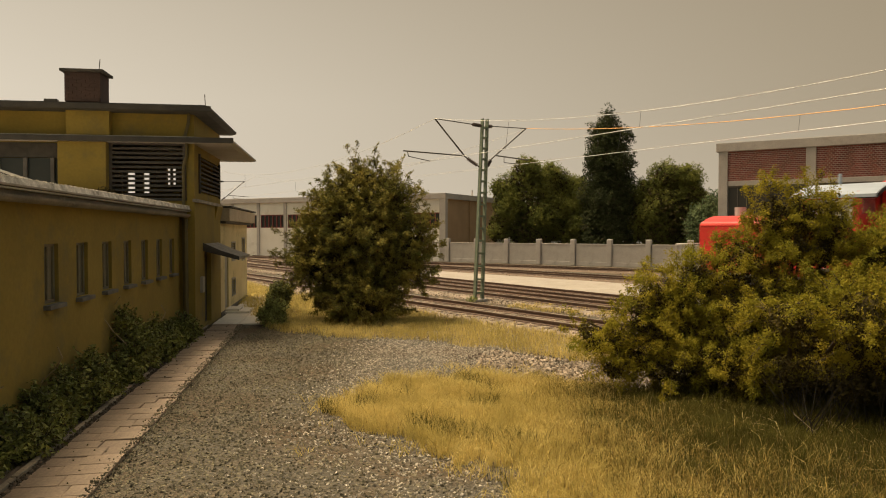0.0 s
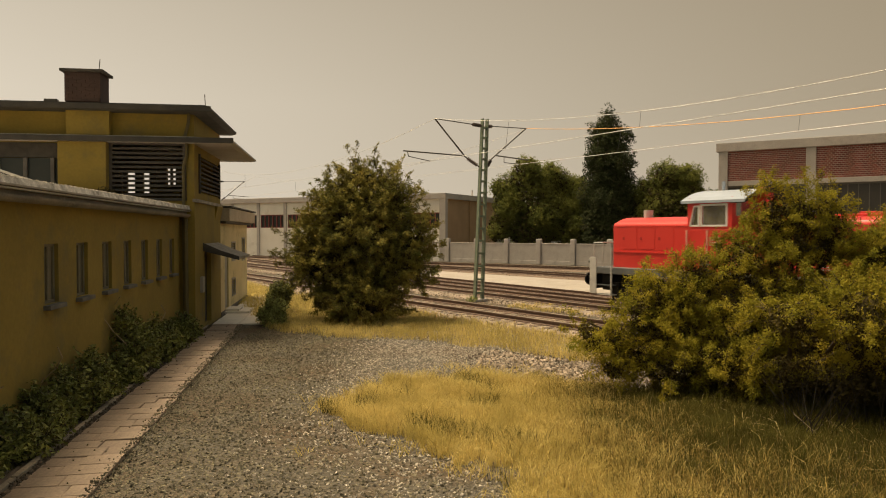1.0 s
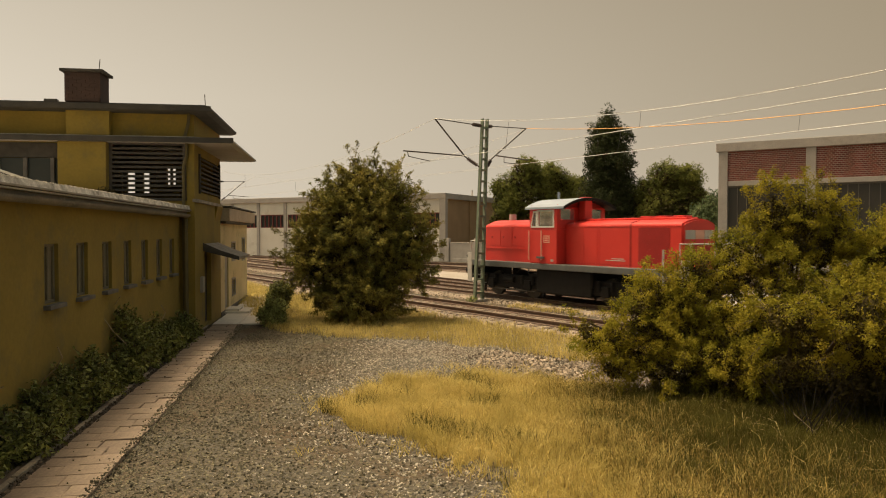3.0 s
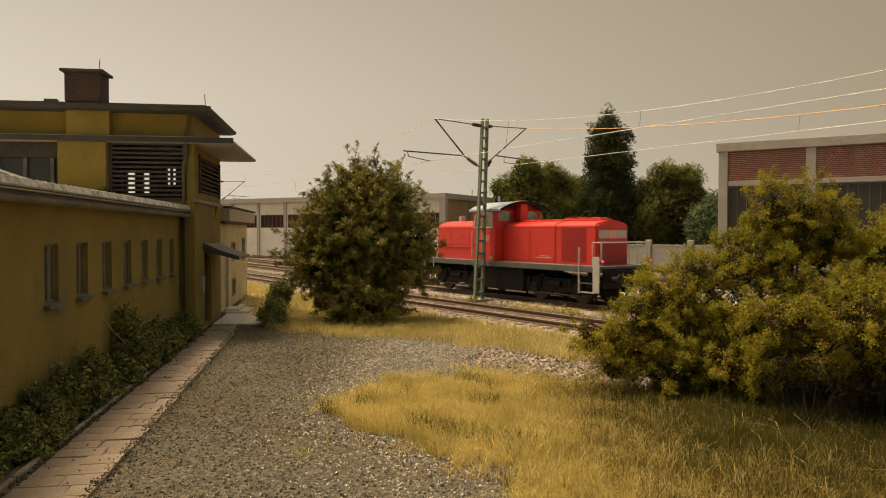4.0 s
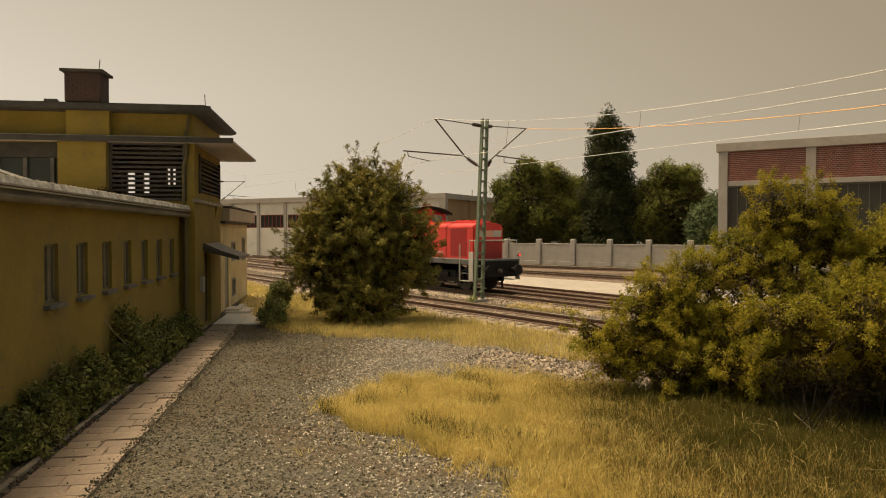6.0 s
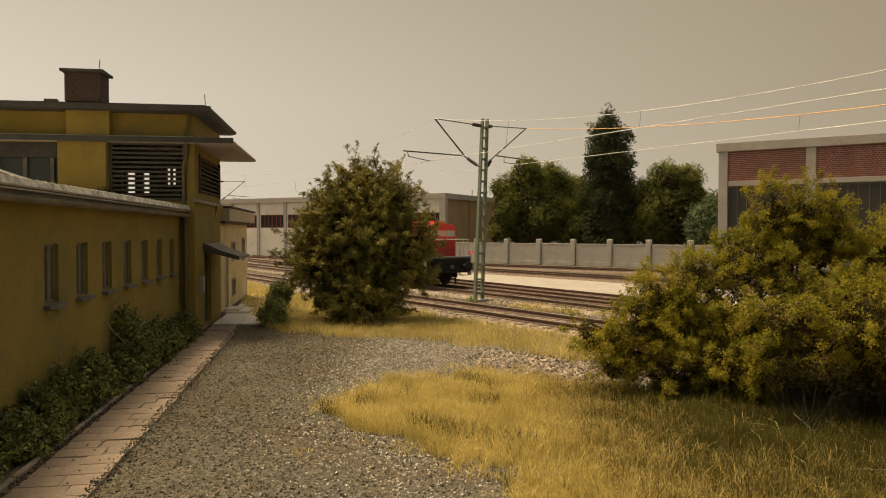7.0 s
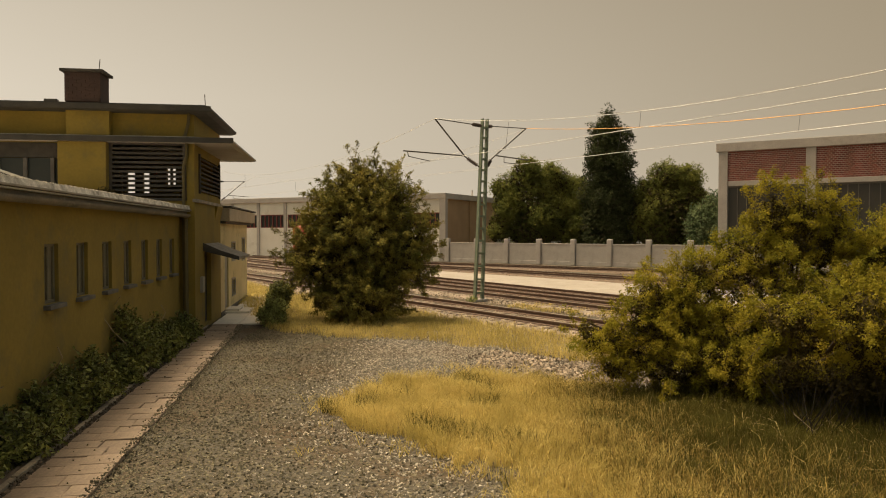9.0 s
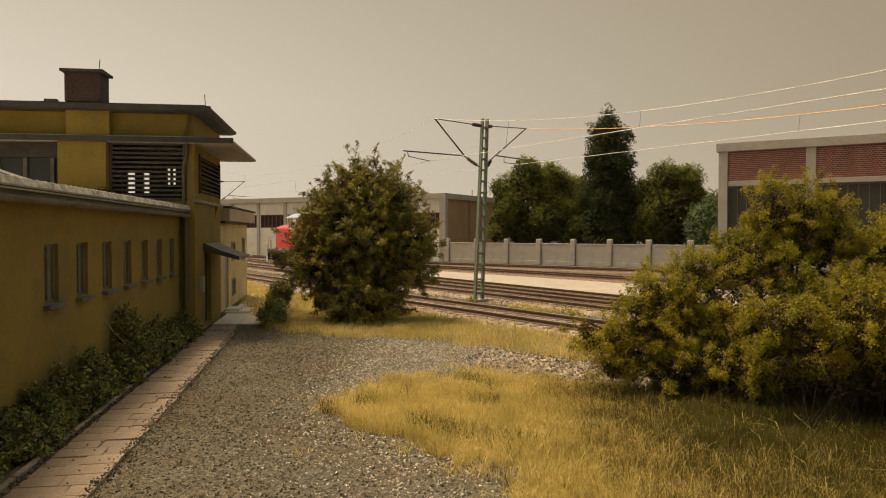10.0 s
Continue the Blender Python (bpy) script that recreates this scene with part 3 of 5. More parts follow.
def make_wing():
    t = thing("low_wing", BO, "long ochre plastered low wing with narrow windows beside path", "building")
    wins = [(-10.1 + 1.46 * i, -9.5 + 1.46 * i, 1.98, 2.99) for i in range(7)]
    bm = wall_with_holes(-27, 0.0, 0, 3.75, wins, 0.0, -0.3)
    bm.transform(Matrix.Rotation(radians(90), 4, 'Z') @ Matrix.Scale(-1, 4, (0, 1, 0)))
    bmesh.ops.reverse_faces(bm, faces=bm.faces[:])
    bm.transform(Matrix.Translation((-0.45, 0, 0)))
    bmesh.ops.recalc_face_normals(bm, faces=bm.faces[:])
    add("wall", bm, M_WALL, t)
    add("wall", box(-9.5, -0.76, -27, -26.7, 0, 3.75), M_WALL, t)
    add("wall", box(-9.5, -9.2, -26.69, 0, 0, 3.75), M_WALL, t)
    for ya, yb, za, zb in wins:
        w = add("window", box(-0.575, -0.55, ya, yb, za, zb), M_WINGLASS, t, "narrow dusty window in a dull olive frame")
        bm = bmesh.new()
        for a, b, c, d in ((ya, ya + .05, za, zb), (yb - .05, yb, za, zb), (ya + .05, yb - .05, za, za + .05), (ya + .05, yb - .05, zb - .05, zb),
                           ((ya + yb) / 2 - .02, (ya + yb) / 2 + .02, za + .05, zb - .05)):
            box(-0.549, -0.515, a, b, c, d, 0, bm)
        add("frame", bm, M_WINFRAME, w)
        add("sill", box(-0.54, -0.33, ya - .06, yb + .06, za - .09, za - .012, 0.012), M_SILL, w, "grey concrete sill")
    # gutter, fascia and gritty roof edge
    add("fascia", box(-0.45, -0.22, -27.2, -0.02, 3.66, 3.80, 0.01), M_GUTTER, t)
    add("drip_edge", box(-0.45, -0.13, -27.2, -0.02, 3.80, 3.825, 0.004), M_PALE, t, "thin pale metal drip edge")
    add("drip_edge", box(-0.45, -0.09, -27.2, 0.0, 3.835, 3.868, 0.004), M_TRIM, t)
    p = np.stack([rng.uniform(-.75, -.12, 6000), rng.uniform(-16, -.1, 6000), np.zeros(6000)], 1)
    p[:, 2] = 3.975 + (-.15 - p[:, 0]) * .03
    g = stones(p, .014, "roof_grit", M_GRIT, "", "")
    g.parent = t
    bm = rod((-.8, -13.2, 4.0), (-.8, -12.4, 4.18), .02)
    rod((-.8, -12.4, 4.18), (-.7, -11.2, 4.14), .02, 8, bm)
    rod((-.7, -11.2, 4.14), (-.55, -10.0, 4.0), .02, 8, bm)
    add("roof_cable", bm, M_PALE, t)
    add("gutter", prism([(-.21 + .1 * math.cos(a), 3.72 + .1 * math.sin(a)) for a in np.linspace(math.pi, 2 * math.pi, 9)] +
                        [(-.21 + .085 * math.cos(a), 3.72 + .085 * math.sin(a)) for a in np.linspace(2 * math.pi, math.pi, 9)],
                        "y", -27.2, 0.05), M_GUTTER, t, "dark weathered half-round gutter")
    add("roof", prism([(-9.6, 3.9), (-9.6, 4.0), (-5, 4.12), (-.15, 3.97), (-.12, 3.87), (-.5, 3.87)], "y", -27.2, -0.02), M_ROOFEDGE, t, "flat gravel-covered felt roof")
    return t


make_wing()


def make_tower():
    t = thing("signal_box", BO, "ochre signal box with flat dark roofs and louvred windows", "building")
    W = -9.0
    D = 4.75
    # south wall with louvred openings under the visor, north wall with the openings behind
    south = [(-2.42, -0.28, 4.2, 5.85), (-8.8, -3.83, 4.2, 5.86)]
    add("wall", wall_with_holes(W, 0, 0, 6.775, south, 0, 0.25), M_WALL, t)
    north = [(-3.43, -3.36, 4.6, 5.4), (-3.24, -2.95, 4.6, 5.4), (-2.68, -2.45, 4.6, 5.4), (-2.22, -2.17, 4.9, 5.6), (-1.85, -1.72, 4.9, 5.6), (-1.66, -1.53, 4.9, 5.6)]
    add("wall", wall_with_holes(W, 0, 0, 6.775, north, D - .25, D), M_WALL, t)
    east = [(0.75, D - .35, 4.45, 5.6), (1.55, 2.75, 0.12, 2.55)]
    bm = wall_with_holes(0.251, D - .251, 0, 6.775, east, 0, 0.25)
    bm.transform(Matrix.Rotation(radians(90), 4, 'Z'))
    bmesh.ops.recalc_face_normals(bm, faces=bm.faces[:])
    add("wall", bm, M_WALL, t)
    add("wall", box(W, W + .25, 0.251, D - .251, 0, 6.775), M_WALL, t)
    add("floor_slab", box(W + .251, -.251, .251, D - .251, 3.9, 4.1), M_DARK, t)
    # louvres: each slat is a piece
    lv = add("louvre_window", box(-2.47, -2.37, -.05, .2, 4.14, 5.9), M_DARK, t, "dark wooden louvred window")
    add("louvre_post", box(-.33, -.23, -.05, .2, 4.14, 5.9), M_DARK, lv)
    add("louvre_head", box(-2.369, -.331, -.05, .2, 5.82, 5.9), M_DARK, lv)
    add("louvre_foot", box(-2.369, -.331, -.05, .2, 4.14, 4.22), M_DARK, lv)
    for i in range(11):
        z = 4.28 + i * 0.14
        add("slat", box(-2.369, -.331, -.04, .08, z, z + .07), M_DARK, lv)
    le = add("louvre_window", box(-.2, .06, .65, .75, 4.4, 5.65), M_DARK, t, "dark wooden louvred window")
    add("louvre_post", box(-.2, .06, D - .35, D - .25, 4.4, 5.65), M_DARK, le)
    for i in range(8):
        z = 4.47 + i * 0.145
        bm = box(-.06, .06, .751, D - .351, -.015, .015)
        bm.transform(Matrix.Translation((0.02, 0, z + .04)) @ Matrix.Rotation(radians(38), 4, 'Y'))
        add("slat", bm, M_DARK, le)
    # west bay of dark glazing with posts
    gz = add("glazing", box(-8.79, -3.84, .14, .17, 4.21, 5.40), M_GLASSD, t, "dark glazed window band")
    # dark board stands in for the visor's shadow on the bay
    add("shade_board", box(-8.79, -3.84, .06, .13, 5.41, 5.85), M_DARK, gz)
    for i in range(7):
        x = -8.7 + i * 0.76
        add("mullion", box(x, x + .10, 0.04, .135, 4.21, 5.40), M_SILL, gz)
        add("curtain", box(x + .32, x + .60, .2, .22, 4.21, 5.39), M_TRIM, gz)
    # chimney breast and brick stack
    add("chimney_breast", box(-3.82, -2.46, -.3, -.002, 3.9, 5.87, 0.02), M_WALL, t)
    add("chimney_breast", box(-3.58, -2.36, -.3, -.002, 6.06, 7.0, 0.02), M_WALL, t)
    st = add("chimney", box(-3.5, -2.52, -.55, .25, 6.99, 7.86, 0.015), M_BROWN, t, "dark brown brick chimney stack")
    bm = bmesh.new()
    for r in range(8):
        z = 7.01 + r * 0.104
        for c in range(6):
            x = -3.51 + (c - (r % 2) * 0.5) * 0.24
            xa, xb = max(x, -3.505), min(x + .225, -2.52)
            if xb - xa > .05:
                box(xa, xb, -.562, -.545, z, z + .088, 0, bm)
    tagged(add("bricks", bm, M_BROWN, st), kind="stuff")
    add("chimney_cap", box(-3.62, -2.42, -.65, .35, 7.86, 7.94, 0.02), M_ROOF, st)
    # roofs
    ro = add("roof", prism([(-9.6, 6.78), (.42, 6.78), (.60, 6.84), (.60, 6.90), (.45, 6.97), (-9.6, 6.97)], "y", -.62, D + .05), M_ROOF, t, "flat dark felt roof")
    add("fascia", box(-9.6, .612, -.66, -.621, 6.79, 6.94, .008), M_ROOF, ro)
    vi = add("visor_roof", prism([(-9.5, 5.88), (1.05, 5.88), (1.22, 5.91), (1.22, 5.96), (.1, 6.05), (-9.5, 6.05)], "y", -.42, D + .85), M_CONC, t, "projecting grey canopy slab over the windows")
    add("fascia", box(-9.5, 1.23, -.46, -.421, 5.87, 6.03, .008), M_ROOF, vi)
    add("wall_band", box(-.05, .09, -.06, D, 4.1, 4.2, .01), M_TRIM, t)
    # rain pipe on the corner
    bm = rod((-.2, -.09, 5.9), (-.2, -.09, 5.5), .05)
    rod((-.2, -.09, 5.5), (-.3, -.09, 5.2), .05, 8, bm)
    rod((-.3, -.09, 5.2), (-.3, -.09, 0.1), .05, 8, bm)
    add("downpipe", bm, M_PIPE, t)
    # this wider dark pipe stands where the corner recess is in shade
    bm = rod((-.25, -.1, 3.6), (-.25, -.12, 0.1), .075)
    add("downpipe", bm, M_PIPE, t)
    bm = rod((-.12, -.12, 6.78), (-.14, -.12, 6.5), .05)
    rod((-.14, -.12, 6.5), (-.26, -.09, 6.06), .05, 8, bm)
    add("downpipe", bm, M_PIPE, t)
    # corner knee under the upper storey
    add("bracket", prism([(0.002, 3.6), (.1, 4.1), (.002, 4.1)], "y", 3.6, D), M_WALL, t)
    # entrance
    dr = add("door", box(-.2, -.15, 1.551, 2.749, .121, 2.549), M_DARK, t, "dark recessed door")
    add("handle", box(-.149, -.09, 1.65, 1.7, 1.1, 1.18), M_STEEL, dr)
    cp = add("entrance_canopy", prism([(0.002, 2.80), (.55, 2.55), (1.12, 2.36), (1.12, 2.28), (.55, 2.44), (.05, 2.62), (0.002, 2.56)], "y", 1.35, 4.3), M_TRIM, t, "sloping grey canopy over the door")
    add("edge_strip", prism([(0.002, 2.83), (.55, 2.58), (1.14, 2.385), (1.14, 2.26), (.55, 2.42), (0.002, 2.56)], "y", 1.3, 1.349), M_DARK, cp)
    add("meter_box", box(0.002, .09, .75, 1.1, 1.25, 1.75, .01), M_GFRAME, t)
    add("aerial", rod((-2.7, -.1, 7.9), (-2.66, -.1, 8.35), .012, 5), M_STEEL, t)
    add("aerial", rod((.4, -0.3, 6.9), (.38, -0.3, 7.35), .012, 5), M_STEEL, t)
    bm = box(-4.1, -3.75, -.5, -.3, 6.97, 7.07, .02)
    add("roof_vent", bm, M_STEEL, t)
    return t


make_tower()


def make_annex():
    t = thing("annex", BO, "low ochre annex with flat roof and vents", "building")
    y0, y1 = 4.76, 12.4
    holes = [(5.7, 6.65, .18, 2.55), (7.5, 8.4, 2.0, 2.75), (7.5, 8.4, .55, 1.25), (10.6, 11.4, 1.9, 2.9)]
    bm = wall_with_holes(y0, y1, 0, 3.6, holes, 0, 0.25)
    bm.transform(Matrix.Rotation(radians(90), 4, 'Z'))
    bmesh.ops.recalc_face_normals(bm, faces=bm.faces[:])
    # front wall is paler than the annex's other walls
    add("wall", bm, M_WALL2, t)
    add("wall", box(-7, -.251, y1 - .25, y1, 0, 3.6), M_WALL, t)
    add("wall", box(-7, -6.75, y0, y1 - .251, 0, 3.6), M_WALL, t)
    d = add("door", box(-.12, -.06, 5.701, 6.649, .18, 2.549), M_GFRAME, t, "grey-brown panel door")
    add("handle", box(-.059, 0.0, 5.78, 5.82, 1.25, 1.31), M_STEEL, d)
    for ya, yb, za, zb in holes[1:]:
        v = add("vent", box(-.14, -.1, ya + .001, yb - .001, za, zb), M_SILL, t, "grey louvred vent")
        z = za + .06
        while z < zb - .05:
            add("slat", box(-.099, -.02, ya + .04, yb - .04, z, z + .035), M_GFRAME, v)
            z += .11
        bm = bmesh.new()
        for a, b, c, e in ((ya - .03, ya + .03, za - .03, zb + .03), (yb - .03, yb + .03, za - .03, zb + .03), (ya + .03, yb - .03, zb - .03, zb + .03), (ya + .03, yb - .03, za - .03, za + .03)):
            box(.002, .03, a, b, c, e, 0, bm)
        add("frame", bm, M_GFRAME, v)
    add("soffit", box(-7.1, .2, y0, y1 + .2, 3.5, 3.599, .01), M_DARK, t)
    add("plinth", box(.002, .02, y0, y1, 0, .16), M_SILL, t)
    ro = add("roof", box(-7.2, .34, y0, y1 + .35, 3.60, 4.08, .02), M_FASCIA, t, "flat roof with deep brown-grey fascia")
    add("roof_edge", box(-7.25, .39, y0, y1 + .4, 4.10, 4.16, .015), M_ROOF, ro)
    return t


make_annex()


# ---- far halls, fence ----
def make_white_hall():
    """Cream hall with concrete columns and a ribbon of windows; front along local -x, gable to the right."""
    ang = math.degrees(math.atan2(1, -1.87)) - 180
    t = thing("white_hall", pose(0.06, 75.8, 0, 0, 0, ang), "cream industrial hall with concrete columns and ribbon windows", "building")
    Lh, hh, dp = 70.0, 7.3, 14.0
    wz0, wz1 = 3.65, 5.25
    bays = []
    x = -.3
    while x > -Lh:
        bays.append((x - 3.9, x - .15))
        x -= 4.3
    add("wall", wall_with_holes(-Lh, -0.02, 0, 6.7, [(a, b, wz0, wz1) for a, b in bays if a > -Lh], 0, .3), M_PLASTER, t)
    for a, b in bays:
        if a < -Lh:
            continue
        c = add("column", box(b + .0, b + .42, -.12, -.002, 0, 6.7, .02), M_CONC, t)
        w = add("window", box(a, b, .18, .2, wz0, wz1), M_GLASSD, t, "dark ribbon window with red-brown frames")
        k = 6
        for i in range(k + 1):
            x = a + (b - a) * i / k
            add("mullion", box(max(a, x - .05), min(b, x + .05), .08, .179, wz0, wz1), M_WFRAME, w)
        bm = box(a, b, .06, .179, wz1 - .1, wz1 - .001)
        box(a, b, .06, .179, wz0 + .001, wz0 + .1, 0, bm)
        add("frame", bm, M_WFRAME, w)
    add("gable_wall", box(-.35, 0, .301, dp, 0, 6.7), M_BROWNWALL, t, "brown rendered gable wall")
    add("corner_column", box(-.32, .35, -.25, .3, 0, 6.7, .02), M_CONC, t)
    add("column", box(-.1, .1, 6.2, 6.7, 0, 6.7, .02), M_BROWNWALL, t)
    add("wall", box(-Lh, -.35, dp - .3, dp, 0, 6.7), M_PLASTER, t)
    add("roof_vent", rod((-1.2, 9.5, 7.3), (-1.2, 9.5, 8.1), .09, 8), M_CONC, t)
    add("roof_beam", box(-Lh - .2, .36, -.28, dp + .2, 6.7, 7.3, .03), M_CONC, t, "grey concrete roof beam")
    return t


make_white_hall()


def make_fence():
    t = thing("concrete_fence", pose(0, 0, 0), "weathered grey concrete panel fence with square posts", "fence")
    w = Vector((-1.374, 1, 0)).normalized()
    start = Vector((103.7 - 1.374 * 75.2, 75.2, 0))
    ang = math.degrees(math.atan2(-w.y, -w.x))
    post = panel = cap = base = None
    for i in range(14):
        p = start - w * (3.62 * i + 0.2)
        m = pose(p.x, p.y, 0, 0, 0, ang)
        if post is None:
            a = part("post", box(-.24, .24, -.22, .22, 0, 2.48, .08), M_CONC, t)
            b = part("panel", box(.275, 3.345, -.07, .07, 0, 1.96, .02), M_CONC, t)
            c = part("coping", box(.275, 3.345, -.1, .1, 1.96, 2.06, .02), M_CONC, t)
            e = part("plinth", box(.275, 3.345, -.09, .09, 0, .38, .02), M_CONC, t)
            post, panel, cap, base = a.data, b.data, c.data, e.data
        else:
            a, b, c, e = new("post", post), new("panel", panel), new("coping", cap), new("plinth", base)
        for o in (a, b, c, e):
            o.parent = t
            o.matrix_basis = m
    return t


make_fence()


M_MULL = mat("grey_mullion", (0.14, 0.128, 0.11), None, 3, 0.6)
M_HALLGLASS = mat("wired_hall_glass", (0.055, 0.05, 0.042), (0.042, 0.038, 0.032), 0.3, 0.4, obj=0.12)


def make_brick_hall():
    ang = math.degrees(math.atan2(1, -1.6)) - 180
    px = (1271 - 784) / 1255 * 62
    t = thing("brick_hall", pose(px, 62, 0, 0, 0, ang), "factory hall with concrete frame and red brick panels", "building")
    top, bz0, bz1 = 10.86, 7.55, 10.1
    bay, col = 6.8, .75
    for i in range(5):
        x = i * bay
        add("column", box(x, x + col, -.15, .35, 0, bz1, .03), M_CONC, t)
        if i == 4:
            break
        bw = add("brick_panel", box(x + col, x + bay, .05, .3, bz0, bz1), M_MORTAR, t, "red brick panel with pale joints")
        bm = bmesh.new()
        rows, cols = 16, 22
        rh, cw = (bz1 - bz0) / rows, (bay - col) / cols
        vs, fs = [], []
        for r in range(rows):
            for c in range(cols + 1):
                xa = x + col + (c - .5 * (r % 2)) * cw
                xb = min(xa + cw * .9, x + bay - .004)
                xa = max(xa, x + col + .004)
                if xb - xa < .06:
                    continue
                za, zb = bz0 + r * rh + .02, bz0 + (r + 1) * rh - .02
                d = .02 + rng.uniform(0, .015)
                k = len(vs)
                for yy in (.05 - d, .052):
                    vs += [(xa, yy, za), (xb, yy, za), (xb, yy, zb), (xa, yy, zb)]
                fs += [(k, k + 1, k + 2, k + 3), (k, k + 4, k + 5, k + 1), (k + 1, k + 5, k + 6, k + 2), (k + 2, k + 6, k + 7, k + 3), (k + 3, k + 7, k + 4, k)]
        bm.free()
        tagged(mesh_np("bricks", vs, fs, M_BRICK, bw), kind="stuff")
        add("lintel", box(x + col, x + bay, -.08, .3, bz0 - .42, bz0 - .002, .02), M_CONC, t)
        w = add("window", box(x + col, x + bay, .15, .18, 1.2, bz0 - .42), M_HALLGLASS, t, "tall dull grey factory window")
        add("frame", box(x + col, x + bay, .06, .149, bz0 - .56, bz0 - .421), M_MULL, w)
        for k in range(9):
            xx = x + col + k * (bay - col) / 8.15
            add("mullion", box(xx, xx + .06, .08, .149, 1.2, bz0 - .561), M_MULL, w)
        add("plinth", box(x + col, x + bay, 0, .3, 0, 1.19), M_CONC, t)
    add("roof_beam", box(-.2, 5 * bay, -.25, 12, bz1 + .002, top, .04), M_CONC, t, "grey concrete roof beam")
    add("side_wall", box(-.0, .3, .36, 12, 0, bz1), M_CONC, t)
    return t


make_brick_hall()


# ---- planting ----
def shrub(name, m, lumps, twigs, per, length, spread, leaf, material, label, category, trunk=None, inner=0.35, droop=0.0, stick=0.012, stick_share=1.0, tuft=0.0, loose=0.75, core=0, core_leaf=0.06, core_lumps=None, spray=None, tri=False, core_mat=None):
    """Stems, limbs and twigs with sprays of small leaves."""
    t = thing(name, m, label, category)
    P, s, e, out = spray_crown(lumps, *spray) if spray else twig_crown(lumps, twigs, per, length, spread, inner, droop, tuft)
    keep = P[:, 2] > 0.03
    leaves_mesh(P[keep], leaf, "crown", material, t, out[keep], loose, tri)
    # Dark core leaves fill the crown and carry its inner shade as colour.
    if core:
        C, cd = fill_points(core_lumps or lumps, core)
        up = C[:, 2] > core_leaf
        leaves_mesh(C[up], core_leaf, "inner_foliage", core_mat or M_DEAD_SHADED, t, cd[up], loose)
    k = int(len(s) * stick_share)
    tagged(sticks(s[:k], e[:k], stick, "branchwork", M_BARK, t), kind="stuff")
    bm = bmesh.new()
    for p, q, r0, r1 in trunk or ():
        rod(p, q, r0, 7, bm, r1)
    part("trunk", bm, M_BARK, t)
    return t


def limbs(lumps, base, r):
    """Stems from the base into each lump."""
    out = []
    for x, y, z, rx, ry, rz in lumps:
        mid = (base[0] * .5 + x * .5 + rng.uniform(-.2, .2), base[1] * .5 + y * .5, z * .55)
        out += [((base[0] + rng.uniform(-.25, .25) * (r > .05), base[1] + rng.uniform(-.2, .2) * (r > .05), -.05), mid, r, r * .65), (mid, (x, y, z + rz * .5), r * .65, r * .25)]
    return out


